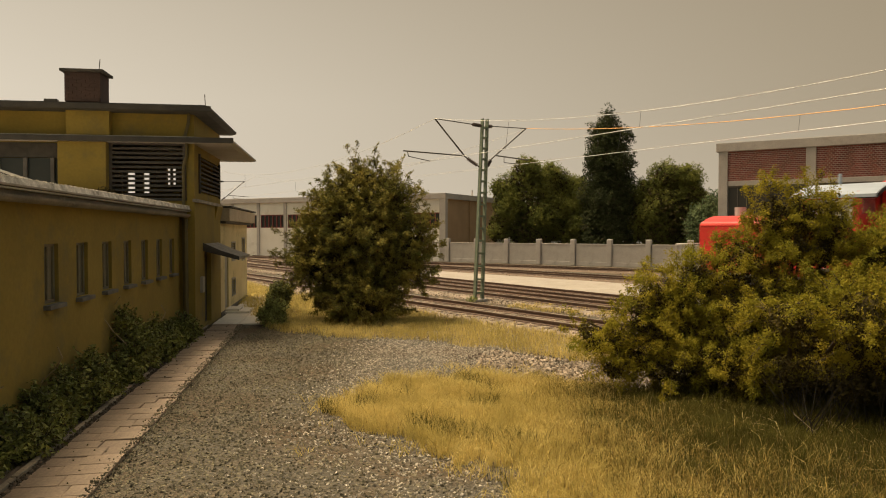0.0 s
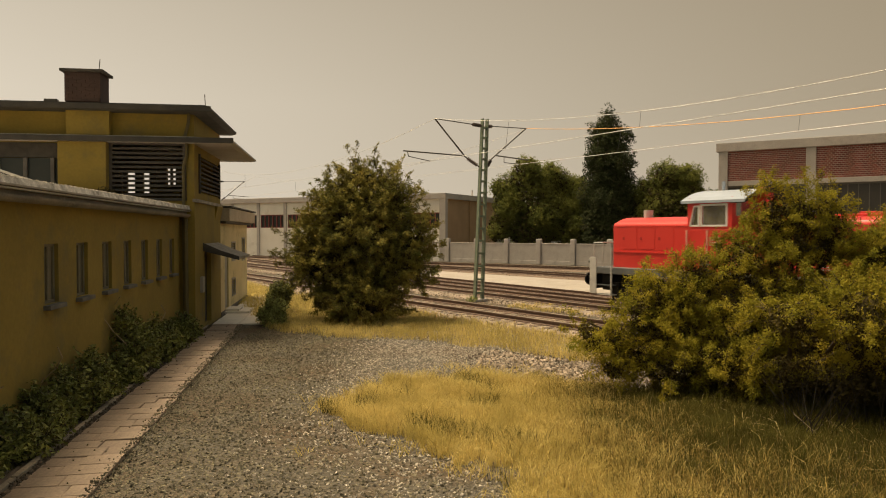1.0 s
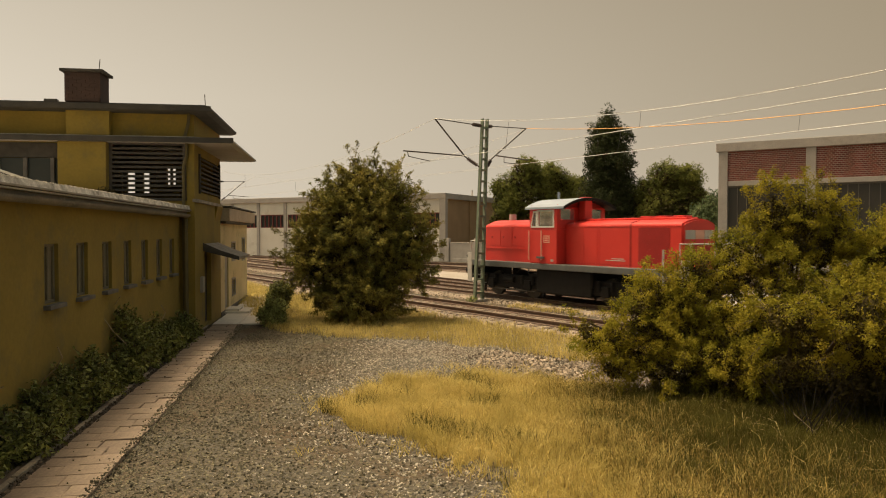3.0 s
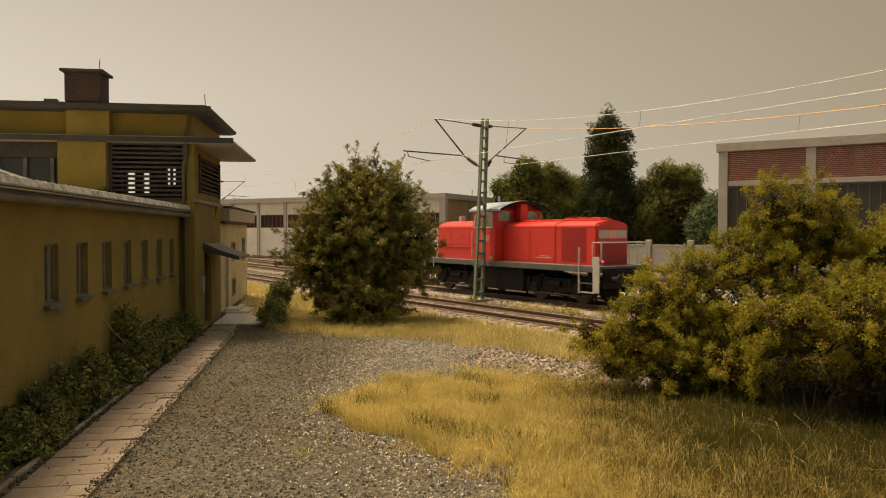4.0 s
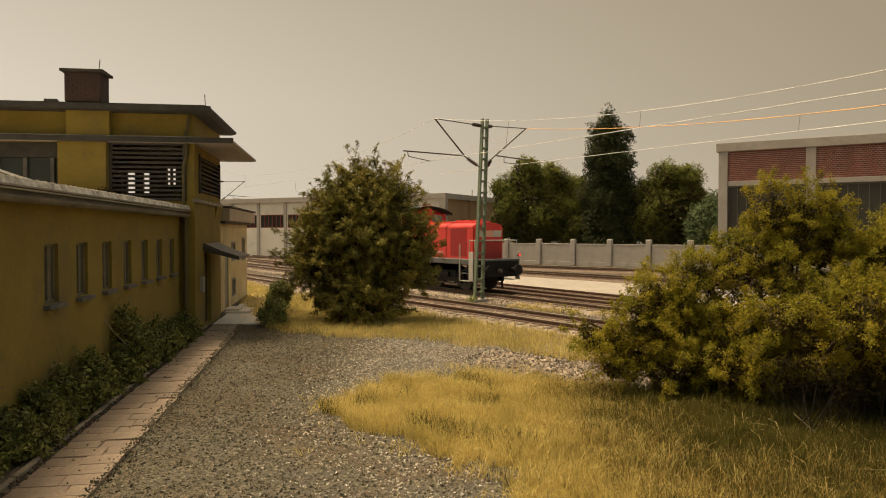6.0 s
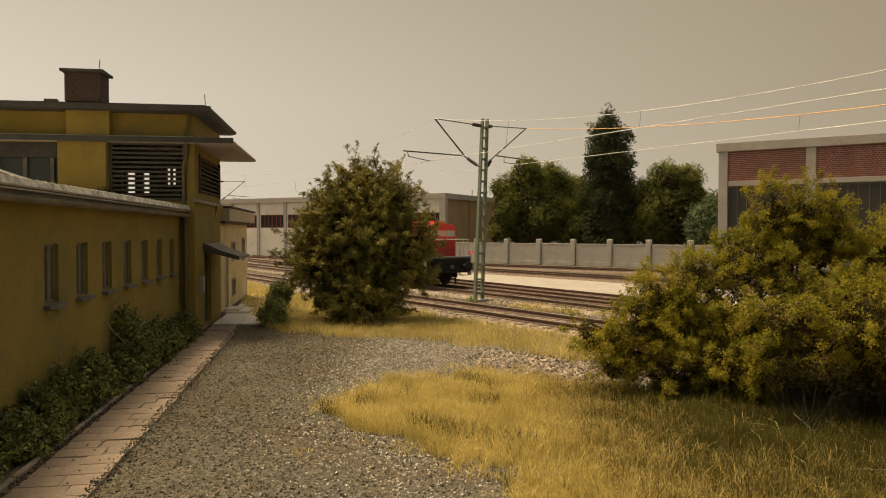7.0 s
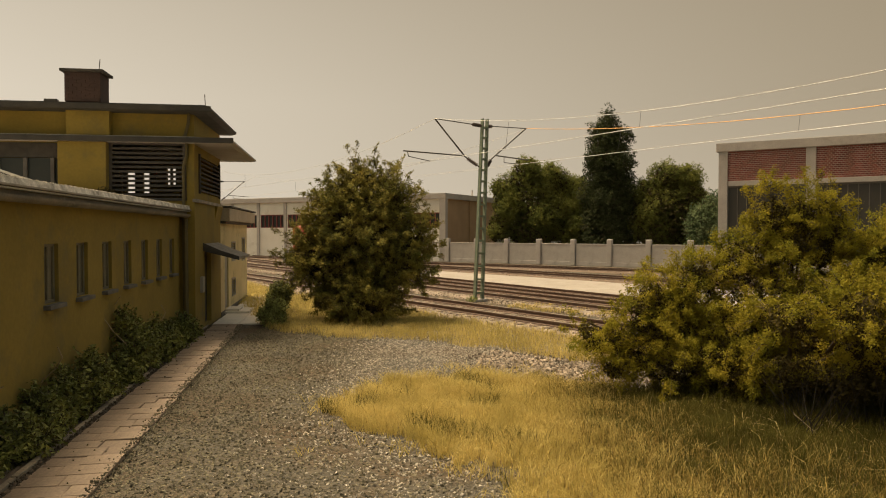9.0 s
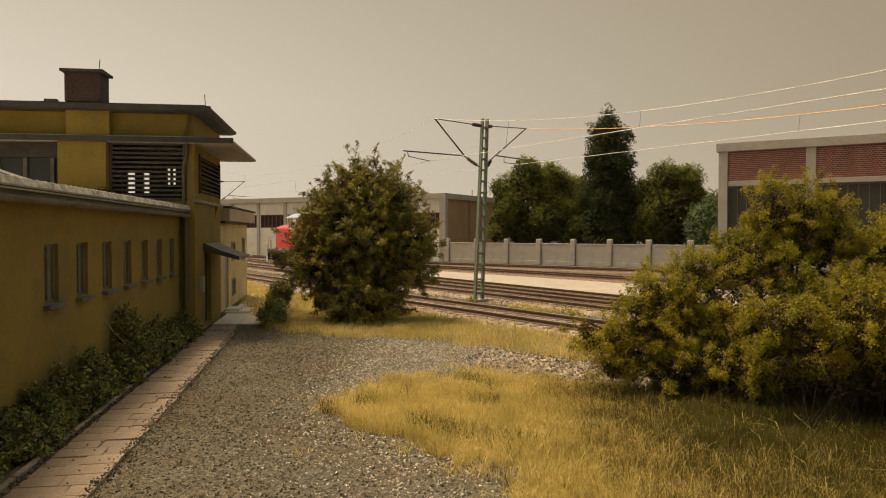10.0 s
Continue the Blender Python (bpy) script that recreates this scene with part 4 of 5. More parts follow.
def make_plants():
    # broad shrub by the track
    L = [(0, 0, 3.0, 1.9, 1.7, 2.0), (-1.1, 0, 2.2, 1.45, 1.3, 1.5), (1.0, 0, 2.3, 1.55, 1.3, 1.6), (.15, .1, 4.4, 1.05, 1.1, 1.35), (.95, 0, 4.0, .9, .9, 1.15),
         (-.85, 0, 3.9, .8, .9, .95), (1.75, .1, 2.9, .75, .8, 1.0), (-1.7, 0, 2.8, .62, .65, .85), (-1.0, -.1, 4.6, .3, .4, .6), (0.15, -.1, 1.3, 1.65, 1.3, .7),
         # Low front lobes with dark core stand in for the shrub's shadow.
         (0.15, -.1, .72, 1.5, 1.2, .5), (0.1, -.8, .7, 1.35, .8, .5), (-.3, 0, 5.0, .35, .4, .45), (1.1, 0, 4.7, .45, .5, .5), (1.8, -.1, 2.0, .6, .6, .65), (-1.7, -.1, 2.05, .6, .6, .6)]
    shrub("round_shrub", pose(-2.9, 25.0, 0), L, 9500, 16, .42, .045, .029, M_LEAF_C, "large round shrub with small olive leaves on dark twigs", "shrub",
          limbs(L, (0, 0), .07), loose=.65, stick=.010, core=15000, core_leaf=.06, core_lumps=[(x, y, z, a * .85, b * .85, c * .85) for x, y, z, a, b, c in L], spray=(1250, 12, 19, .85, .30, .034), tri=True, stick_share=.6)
    # wide moss-green bush in the foreground
    L = [(0, 0, 1.6, 1.5, 1.1, 1.15), (-1.5, .1, 1.25, .95, .8, .8), (1.4, 0, 1.7, 1.3, 1.1, 1.1), (2.8, .1, 1.7, 1.2, 1.1, 1.2), (.2, 0, 3.35, .42, .45, .85),
         (1.35, 0, 3.4, .40, .42, .88), (.8, 0, 2.9, .9, .6, .75), (-1.15, 0, 2.35, .6, .5, .65), (-1.55, -.1, 1.95, .6, .5, .55), (-.4, 0, 2.6, .7, .6, .65), (-2.2, 0, 1.65, .5, .5, .6), (-2.8, 0, 1.1, .45, .5, .4),
         (-2.4, .1, .8, .65, .6, .45), (2.3, 0, 2.65, .75, .6, .7), (-1.0, -.4, .9, 1.1, .9, .5), (.9, -.9, 1.25, 1.3, .9, .6), (.8, -2.2, 1.35, .8, .8, .42), (1.8, -2.5, 1.45, 1.0, .9, .5),
         (2.8, -2.6, 1.6, 1.0, .9, .6), (2.9, -1.0, 1.7, 1.0, 1.0, .9), (1.3, -1.0, 1.7, .9, .8, .6), (0, 0, .7, 1.6, .8, .5), (1.8, -.2, .8, 1.6, .8, .6),
         (-1.9, 0, 1.2, .75, .6, .7), (-2.0, .1, 1.9, .5, .5, .5),
         # The lobes at y -3.9, -4.0 and -2.8 are unseen, added to shade grass.
         (-.4, -2.0, 1.75, .75, .7, .45), (.5, -2.6, 1.9, .9, .8, .55), (.75, 0, 3.5, .6, .5, .6), (-3.15, 0, 1.0, .32, .4, .28), (-2.75, -.1, .6, .45, .5, .35), (1.9, -3.9, 1.3, .9, .9, .9), (3.0, -4.0, 1.9, 1.1, 1.0, 1.2), (3.2, -2.8, 2.9, 1.1, 1.0, 1.0), (2.2, 0, 2.9, .65, .55, .55), (3.0, 0, 2.8, .8, .7, .6),
         (.5, .1, 2.9, .7, .6, .6), (1.3, .1, 2.9, .6, .5, .6), (-1.7, -.3, .6, .8, .6, .45), (-.7, -.7, .55, .9, .6, .42), (.2, -1.3, .6, .8, .6, .4), (-3.3, 0, 1.3, .3, .4, .3)]
    # dry twigs low under the overhang, their shade put into dark core lumps
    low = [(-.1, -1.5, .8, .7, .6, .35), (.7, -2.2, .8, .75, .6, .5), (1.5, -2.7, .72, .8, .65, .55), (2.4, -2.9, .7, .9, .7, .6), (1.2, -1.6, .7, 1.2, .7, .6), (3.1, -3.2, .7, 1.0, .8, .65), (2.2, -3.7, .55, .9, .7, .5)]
    fine = billow(L, 6, .42, .85)
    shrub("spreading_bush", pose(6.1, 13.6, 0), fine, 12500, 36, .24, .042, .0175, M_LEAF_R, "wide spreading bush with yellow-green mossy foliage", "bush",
          limbs(L, (.3, .1), .06), stick=.007, loose=.6, core=60000, core_leaf=.036, core_lumps=[(x, y, z, a * .82, b * .82, c * .82) for x, y, z, a, b, c in L] + low, spray=(2450, 11, 21, .44, .18, .032), tri=True, stick_share=.25, core_mat=M_SHADED_R)
    # low bushes at the end of the path
    shrub("low_bush", pose(-5.8, 23.9, 0), billow([(-.08, 0, .38, .5, .5, .34), (.12, 0, .58, .33, .35, .28)], 5, .45), 900, 12, .2, .05, .032, M_LEAF_G, "low grey-green bush beside the path", "bush",
          limbs([(0, 0, .5, .5, .5, .4)], (0, 0), .03))
    shrub("low_bush", pose(-6.4, 27.5, 0), [(0, 0, .7, .4, .5, .5), (.2, 0, .9, .3, .4, .3)], 450, 11, .2, .05, .04, M_IVY, "dark green low bush behind the path", "bush",
          limbs([(0, 0, .8, .5, .5, .4)], (0, 0), .03))
    # trees behind the fence
    L = [(0, 0, 6, 3.6, 3.2, 3.6), (-2.9, 0, 6.3, 2.0, 2.2, 2.6), (2.6, 0, 6.3, 2.4, 2.4, 3.0), (-.6, 0, 10.1, 2.0, 2.0, 1.9), (2.0, 0, 9.4, 1.7, 1.8, 1.6),
         (-3.6, 0, 8.0, 1.1, 1.3, 1.3), (-3.8, -.5, 3.6, 1.5, 1.8, 2.0), (0, -.6, 3, 3.4, 2.3, 2.2), (3.6, -.5, 3.4, 2.0, 2, 2.4), (-1.9, -.4, 8.6, 1.3, 1.3, 1.5), (4.2, 0, 7.8, 1.7, 1.5, 2.0), (5.2, 0, 5, 1.8, 1.5, 2.6), (3.3, 0, 8.7, 1.7, 1.5, 1.7)]
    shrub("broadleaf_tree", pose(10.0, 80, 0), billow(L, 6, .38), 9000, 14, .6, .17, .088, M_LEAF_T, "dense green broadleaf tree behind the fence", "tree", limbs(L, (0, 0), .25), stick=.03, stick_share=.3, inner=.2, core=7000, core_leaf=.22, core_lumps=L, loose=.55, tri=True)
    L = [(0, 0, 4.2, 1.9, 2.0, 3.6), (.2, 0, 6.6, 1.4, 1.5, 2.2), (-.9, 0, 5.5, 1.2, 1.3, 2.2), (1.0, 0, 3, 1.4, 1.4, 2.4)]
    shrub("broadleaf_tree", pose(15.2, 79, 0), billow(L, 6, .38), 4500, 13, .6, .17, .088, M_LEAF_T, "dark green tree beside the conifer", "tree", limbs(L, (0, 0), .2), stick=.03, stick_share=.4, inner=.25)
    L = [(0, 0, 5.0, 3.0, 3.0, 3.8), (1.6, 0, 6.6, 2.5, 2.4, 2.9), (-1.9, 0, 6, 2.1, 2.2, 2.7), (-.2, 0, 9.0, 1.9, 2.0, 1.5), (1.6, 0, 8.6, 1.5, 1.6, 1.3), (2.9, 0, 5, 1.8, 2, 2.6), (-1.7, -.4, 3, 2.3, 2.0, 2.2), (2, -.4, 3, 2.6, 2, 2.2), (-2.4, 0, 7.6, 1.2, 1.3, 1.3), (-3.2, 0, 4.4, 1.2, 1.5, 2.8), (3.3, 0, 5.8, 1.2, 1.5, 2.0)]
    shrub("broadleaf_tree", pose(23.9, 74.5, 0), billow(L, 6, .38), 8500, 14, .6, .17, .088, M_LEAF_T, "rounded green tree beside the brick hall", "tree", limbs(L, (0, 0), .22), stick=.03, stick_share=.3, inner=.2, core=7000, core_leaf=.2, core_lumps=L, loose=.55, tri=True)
    shrub("blue_green_bush", pose(26.6, 70.5, 0), [(0, 0, 3, 1.9, 2, 3.0), (.6, 0, 5.0, 1.2, 1.3, 1.9), (-1, 0, 3.6, 1.2, 1.4, 2)], 1900, 11, .7, .13, .1, M_LEAF_B, "blue-green bushy tree beside the hall", "tree",
          limbs([(0, 0, 3, 1, 1, 2)], (0, 0), .12), stick=.025, stick_share=.4)
    # conifer
    L = []
    for i in range(17):
        z = 1.6 + 13.2 * i / 16
        r = float(np.interp(z, (1.6, 8, 11.7, 14, 15), (3.3, 3.1, 2.55, 2.0, 1.2)))
        for j in range(5):
            a = i * 2.4 + j * 1.26
            q = r * rng.uniform(.35, .72)
            L.append((math.cos(a) * q, math.sin(a) * q, z + rng.uniform(-.4, .4) - q * .25, r * rng.uniform(.3, .5), r * rng.uniform(.3, .5), rng.uniform(.6, 1.0)))
    L += [(0, 0, 14.8 + .24 * i, .34 - .03 * i, .34 - .03 * i, .4) for i in range(9)] + [(-1.4, 0, 14.3, .75, .8, .55), (-.9, 0, 12.9, 1.5, 1.3, .8)]
    shrub("conifer_tree", pose(17.75, 76, 0), L, 12500, 12, .55, .11, .078, M_LEAF_K, "tall dark conifer behind the fence", "tree",
          [((0, 0, 0), (0, 0, 16), .28, .05)], droop=.45, stick=.03, stick_share=.3, tri=True)


M_LEAF_G = mat("grey_green_leaf", (0.36, 0.38, 0.13), (0.2, 0.23, 0.075), 1.5, 0.85, spec=0.15, island=0.3, trans=0.15)
make_plants()


def make_ivy():
    """Climbing bushes at the foot of the wing wall."""
    def at(x, y):
        return BO @ Vector((x, y, 0))
    for y, hgt, w in ((-13.2, .55, .6), (-12.0, .65, .6), (-11.1, .85, .55), (-10.1, 1.0, .5), (-9.0, 1.2, .5), (-8.1, .55, .5), (-7.3, .65, .45), (-6.6, 1.75, .42), (-5.8, 1.5, .4),
                      (-5.0, 1.05, .45), (-4.0, 1.1, .4), (-3.0, .85, .45), (-1.9, .6, .45), (-.8, .7, .4)):
        p = at(-.12 + rng.uniform(-.06, .06), y)
        lumps = [(0, 0, hgt * .33, .3, w * .8, hgt * .36), (-.12, rng.uniform(-.2, .2), hgt * .68, .16, w * .4, hgt * .33), (.14, rng.uniform(-.3, .3), hgt * .25, .22, w * .5, hgt * .22)]
        shrub("climbing_bush", pose(p.x, p.y, 0, 0, 0, 8.34), billow(lumps, 4, .5), 320, 9, .2, .05, .044, M_IVY, "dark green leafy bush growing against the ochre wall", "bush",
              limbs(lumps[:2], (0, 0), .02), stick=.008, inner=.2)



def make_vines():
    """Thin bare stems that wind up out of the climbing bushes, each in one curve."""
    for y, hgt, bend in ((-12.3, 1.05, .2), (-10.4, 1.35, -.15), (-6.9, 1.95, .25), (-6.3, 1.8, -.2), (-3.6, 1.3, .15)):
        bm = bmesh.new()
        pts = [Vector((-.3 + .25 * math.sin(k * .9 + y), y + bend * math.sin(k * 1.1), hgt * k / 7)) for k in range(8)]
        for a, b in zip(pts, pts[1:]):
            rod(a, b, .012, 5, bm, .009)
        ob = part("vine_stem", bm, M_TWIG)
        ob.matrix_basis = BO
        tagged(ob, "thin bare winding stem among the wall bushes", "stem", "vine stems")


make_ivy()
make_vines()


# ---- grass and stones ----
M_STRAW = mat("pale_straw", (0.66, 0.52, 0.22), (0.52, 0.40, 0.15), 1, 0.8, island=0.3)
p = scatter(190000, -2.6, 10, 6.5, 17.2, GRASS_NEAR, .5)
# green share rises towards the bush; its shade is in that dark green
k = np.clip((p[:, 0] - 1.9) / 2.4, 0, .95) * np.clip((p[:, 1] - 7.0) / 3, .7, 1) + np.clip(fbm(p[:, 0], p[:, 1], 1.9, 5) - .25, 0, .5) * 1.2
green = rng.random(len(p)) < k
thin = scatter(14000, -3.2, 3, 6.5, 17.5, [(-2.8, 12.6), (-1.9, 14.6), (-.4, 16.1), (2.2, 17.3), (3, 12), (2, 6.8), (.4, 8.0), (-.6, 9.6), (-1.9, 10.8)], .8)
thin = thin[fbm(thin[:, 0], thin[:, 1], 3.1, 9) > .15]
blades(thin, .2, .005, "sparse_grass", M_GRASS, .9, "sparse dry grass straws on the gravel")
straw = scatter(900, -2.2, 8, 7, 16.5, GRASS_NEAR, .5)
blades(straw, .38, .0035, "straws", M_STRAW, 1.1, "long pale bent straws in the grass")
# brown share rises the same way, partly as painted shade
brown = ~green & (rng.random(len(p)) < np.clip((p[:, 0] - 1.3) / 3.0, .02, .7))
blades(p[brown], .33, .0055, "brown_grass", M_GRASSB, .6, "brown grass blades dulled for shade beside the bush")
blades(p[~green & ~brown], .30, .0052, "dry_grass", M_GRASS, .55, "tall dry golden grass on the gravel")
blades(p[green], .31, .0052, "green_grass", M_GRASSG, .45, "greener grass tufts darkened for shade beside the bush")
p = scatter(170000, -14, 6, 17, 46, GRASS_FAR, .4)
blades(p, .28, .007, "dry_grass", M_GRASS, .5, "dry golden grass strip beside the track")

p = scatter(16000, 1.5, 9, 24, 33, [(2.3, 29.6), (3.4, 30.4), (5.2, 29.0), (8.0, 25.4), (7.0, 24.8), (4.6, 27.6), (3.2, 28.6)], .9, .03)
blades(p[fbm(p[:, 0], p[:, 1], 2.2, 2) > -.1], .2, .008, "track_grass", M_GRASS, .7, "sparse dry grass between the tracks")

gravel = scatter(76000, -6.0, 4.5, 5.5, 24.0, None)
loc = (np.stack([gravel[:, 0] + 7.63, gravel[:, 1] - 21.8], 1)) @ np.array([[math.cos(radians(8.34)), -math.sin(radians(8.34))], [math.sin(radians(8.34)), math.cos(radians(8.34))]])
keep = (loc[:, 0] > 1.04 - .0175 * loc[:, 1] + .11 * fbm(loc[:, 1], loc[:, 0], 4.0)) & ~inside(gravel[:, 0], gravel[:, 1], GRASS_NEAR)
# two gravel colours; pale share rises from building and camera, partly painted light
pale = np.clip((gravel[:, 0] + 3.3) / 2.6, 0, 1) * np.clip((gravel[:, 1] - 6) / 9, 0.2, 1)
pale = (rng.random(len(gravel)) < pale * 1.35) & keep
stones(gravel[keep & ~pale], .027, "gravel_chippings", M_STONE, "loose grey-green gravel chippings", "gravel")
stones(gravel[pale], .026, "pale_chippings", M_STONE2, "loose pale grey gravel chippings", "gravel")
p = scatter(3000, .8, 5.0, 14.2, 19.3, [(.8, 16.8), (1.2, 18.9), (2.4, 18.4), (3.4, 17.3), (5, 17.0), (5, 15.0), (3.0, 14.4), (2.2, 15.7)], .3)
stones(p, .062, "rubble_stones", M_BALLAST, "rough brown stones between gravel and grass", "stones")


# ---- paved path ----
PATH = BO @ pose(-.12, 0, 0, 0, 0, 1.0)


def make_path():
    t = thing("paved_path", PATH, "pinkish grey paved path along the building", "path", "", "structure")
    part("path_bed", box(.30, 1.27, -20, 2.2, -.05, .012), M_SOIL, t)
    meshes = [part("paver", box(0, .49, 0, .375, -.02, .05, .012), M_PAVER, t), part("paver", box(0, .32, 0, .375, -.02, .05, .012), M_PAVER, t),
              part("paver", box(0, .66, 0, .375, -.02, .05, .012), M_PAVER, t)]
    first = [True, True, True]

    def lay(k, x, y):
        if first[k]:
            ob = meshes[k]
            first[k] = False
        else:
            ob = new("paver", meshes[k].data)
            ob.parent = t
        ob.matrix_basis = pose(x, y, rng.uniform(-.008, .008), rng.uniform(-.8, .8), rng.uniform(-.8, .8), rng.uniform(-.6, .6))
    part("soil_strip", box(-.02, .30, -20, 2.0, -.05, .03), M_SOIL, t, "dark soil along the kerb")
    y = -20.0
    row = 0
    while y < 2.0:
        if row % 2:
            lay(0, .31, y), lay(0, .805, y)
        elif row % 4:
            lay(1, .31, y), lay(2, .635, y)
        else:
            lay(2, .31, y), lay(1, .975, y)
        y += .39
        row += 1
    kerb = part("kerb_stone", box(.12, .21, 0, .96, -.02, .07, .015), M_KERB, t)
    for i in range(22):
        ob = kerb if i == 0 else new("kerb_stone", kerb.data)
        ob.parent = t
        ob.matrix_basis = pose(rng.uniform(-.01, .01), -20 + i, rng.uniform(-.015, .01), 0, 0, rng.uniform(-.5, .5))
    return t


make_path()
yard = thing("slab_yard", BO, "pale concrete slabs in front of the annex doors", "paving", "", "structure")
for i in range(7):
    for j in range(2):
        part("slab", box(.12 + j * .86, .96 + j * .86, 2.25 + i * 1.55, 3.78 + i * 1.55, -.02, .045 + rng.uniform(0, .012), .012), M_SLAB, yard)
stp = thing("door_steps", BO, "two worn concrete steps at the annex door", "steps")
part("step", box(.03, .95, 5.4, 6.9, .046, .12, .015), M_SLAB, stp)
part("step", box(.03, .55, 5.6, 6.7, .121, .2, .015), M_SLAB, stp)


# ---- overhead line ----
def make_mast(name, m, left_len, right_len, label, lean=0.0):
    """Lattice mast: two channels joined by battens, with two hinged cantilevers."""
    t = thing(name, m, label, "mast", "overhead line masts")
    h = 8.35
    for sgn in (-1, 1):
        part("channel", prism([(sgn * .26, 0), (sgn * .17, 0), (sgn * .10 + lean, h), (sgn * .17 + lean, h)], "y", -.09, .09), M_MAST, t)
    z = .35
    while z < h - .1:
        w = .17 - .07 * z / h
        part("batten", box(lean * z / h - w, lean * z / h + w, -.075, .075, z, z + .09), M_MAST, t)
        z += .62 - .02 * z
    part("base_plate", box(-.4, .4, -.3, .3, 0, .12, .02), M_CONC, t)
    for side, ln in ((-1, left_len), (1, right_len)):
        c = part("cantilever", rod((side * .75, 0, 6.55), (side * ln, 0, 8.12), .035), M_STEEL, t, "dark steel cantilever tube")
        part("tie_rod", rod((side * .6 + lean * .5, 0, 8.05), (side * ln, 0, 8.12), .022), M_STEEL, c)
        for a, b in (((side * .15 + lean, 0, 8.02), (side * .6 + lean * .5, 0, 8.05)), ((side * .22 + lean * .7, 0, 6.15), (side * .75, 0, 6.55))):
            bm = rod(a, b, .03)
            a, b = Vector(a), Vector(b)
            for i in range(6):
                k = a.lerp(b, .2 + i * .12)
                rod(k - (b - a).normalized() * .015, k + (b - a).normalized() * .015, .085, 10, bm)
            part("insulator", bm, M_INSUL, c, "ribbed brown insulator")
        if side < 0:
            part("registration_tube", rod((-.85, 0, 6.6), (-4.0, 0, 6.62), .03), M_STEEL, c)
            bm = rod((-3.8, 0, 6.62), (-3.75, 0, 6.4), .015)
            rod((-3.75, 0, 6.4), (-2.65, 0, 6.26), .018, 6, bm)
        else:
            part("registration_tube", rod((.98, 0, 6.72), (3.0, 0, 6.62), .03), M_STEEL, c)
            bm = rod((1.5, 0, 6.68), (1.5, 0, 6.42), .015)
            rod((1.5, 0, 6.42), (2.5, 0, 6.4), .018, 6, bm)
        part("steady_arm", bm, M_STEEL, c)
    return t


PERP = math.degrees(math.atan2(.5675, .8234))
MAST = Vector((1.62, 32.4, 0))
make_mast("overhead_line_mast", pose(MAST.x, MAST.y, 0, 0, 0, PERP), 2.4, 2.85, "green lattice overhead line mast between the tracks", .36)
MAST2 = Vector((-21.7, 68.5, 0))
make_mast("overhead_line_mast", pose(MAST2.x, MAST2.y, 0, 0, 0, PERP), 2.15, 2.6, "distant overhead line mast behind the annex")


def wire(name, pts, r, material, label):
    pts = [Vector(p) for p in pts]
    bm = bmesh.new()
    rings = []
    for i, p in enumerate(pts):
        d = (pts[min(i + 1, len(pts) - 1)] - pts[max(i - 1, 0)]).normalized()
        a = d.cross(Vector((0.12, 0.2, 1) if abs(d.z) < .9 else (1, 0.1, 0))).normalized()
        b = d.cross(a)
        rings.append([bm.verts.new(p + (a * math.cos(k * 1.2566) + b * math.sin(k * 1.2566)) * r) for k in range(5)])
    for p, q in zip(rings, rings[1:]):
        for k in range(5):
            bm.faces.new((p[k], p[(k + 1) % 5], q[(k + 1) % 5], q[k]))
    bm.faces.new(rings[0][::-1])
    bm.faces.new(rings[-1])
    return tagged(part(name, bm, material), label, "wire", "overhead wires")


def make_wires():
    for line, sup, off, zc, zm, low, span, cols, names in (
            (TRACK_A, MAST, -2.65, 6.26, 8.12, 6.8, 30.0, (M_WIRE, M_WIRE), -2.4),
            (TRACK_B, MAST, 2.5, 6.40, 8.12, 6.85, 36.0, (M_WIRE, M_COPPER), 2.85)):
        px = Vector((math.cos(radians(PERP)), math.sin(radians(PERP)), 0))
        w = line.w
        c0 = sup + px * off
        m0 = sup + px * names
        for sgn, n in ((-1, 1), (1, 2)):
            cpts, mpts = [], []
            for i in range(25):
                s = sgn * span * n * 1.0 * i / 24
                u = (abs(s) % span) / span
                mz = low + (zm - low) * (2 * u - 1) ** 2
                cpts.append((*(c0 + w * s).xy, zc + (.17 * abs(s) / 18 if sgn < 0 and off < 0 else 0)))
                mpts.append((*(m0.lerp(c0, min(1, abs(s) / span * 2)) + w * s).xy, mz))
            wire("contact_wire", cpts, .010, cols[0], "thin bright overhead contact wire")
            wire("messenger_wire", mpts, .013 if cols[1] == M_COPPER and sgn < 0 else .010, cols[1] if sgn < 0 else M_WIRE, "thin sagging messenger wire above the track")
            for i in (4, 9, 15, 20):
                wire("dropper", [mpts[i], cpts[i]], .006, M_STEEL, "fine dropper wire between the overhead wires")


make_wires()

# a bare twig in the grass and a tuft at the mast's foot
tw = thing("fallen_twig", pose(5.35, 10.75, 0, 0, 0, -35), "pale bare twig lying in the grass", "twig")
bm = rod((0, 0, .42), (.28, 0, .2), .005, 6)
rod((.28, 0, .2), (.45, .02, .0), .006, 6, bm)
rod((.28, 0, .2), (.40, -.03, .33), .003, 6, bm)
part("stem", bm, M_TWIG, tw)
p = np.stack([MAST.x - .25 + rng.normal(size=130) * .12, MAST.y - .35 + rng.normal(size=130) * .1, np.full(130, .04)], 1)
blades(p, .32, .012, "weed_tuft", M_LEAF_G, .5, "green weeds at the foot of the mast", "weeds")

# chippings spilled over the edge of the path
p = np.stack([1.27 + .07 * rng.normal(size=1700), rng.uniform(-15, 2, 1700), np.full(1700, .045)], 1)
p[:, 0] += .06 * fbm(p[:, 1], p[:, 0], 3.0)
p = p[p[:, 0] > 1.17]
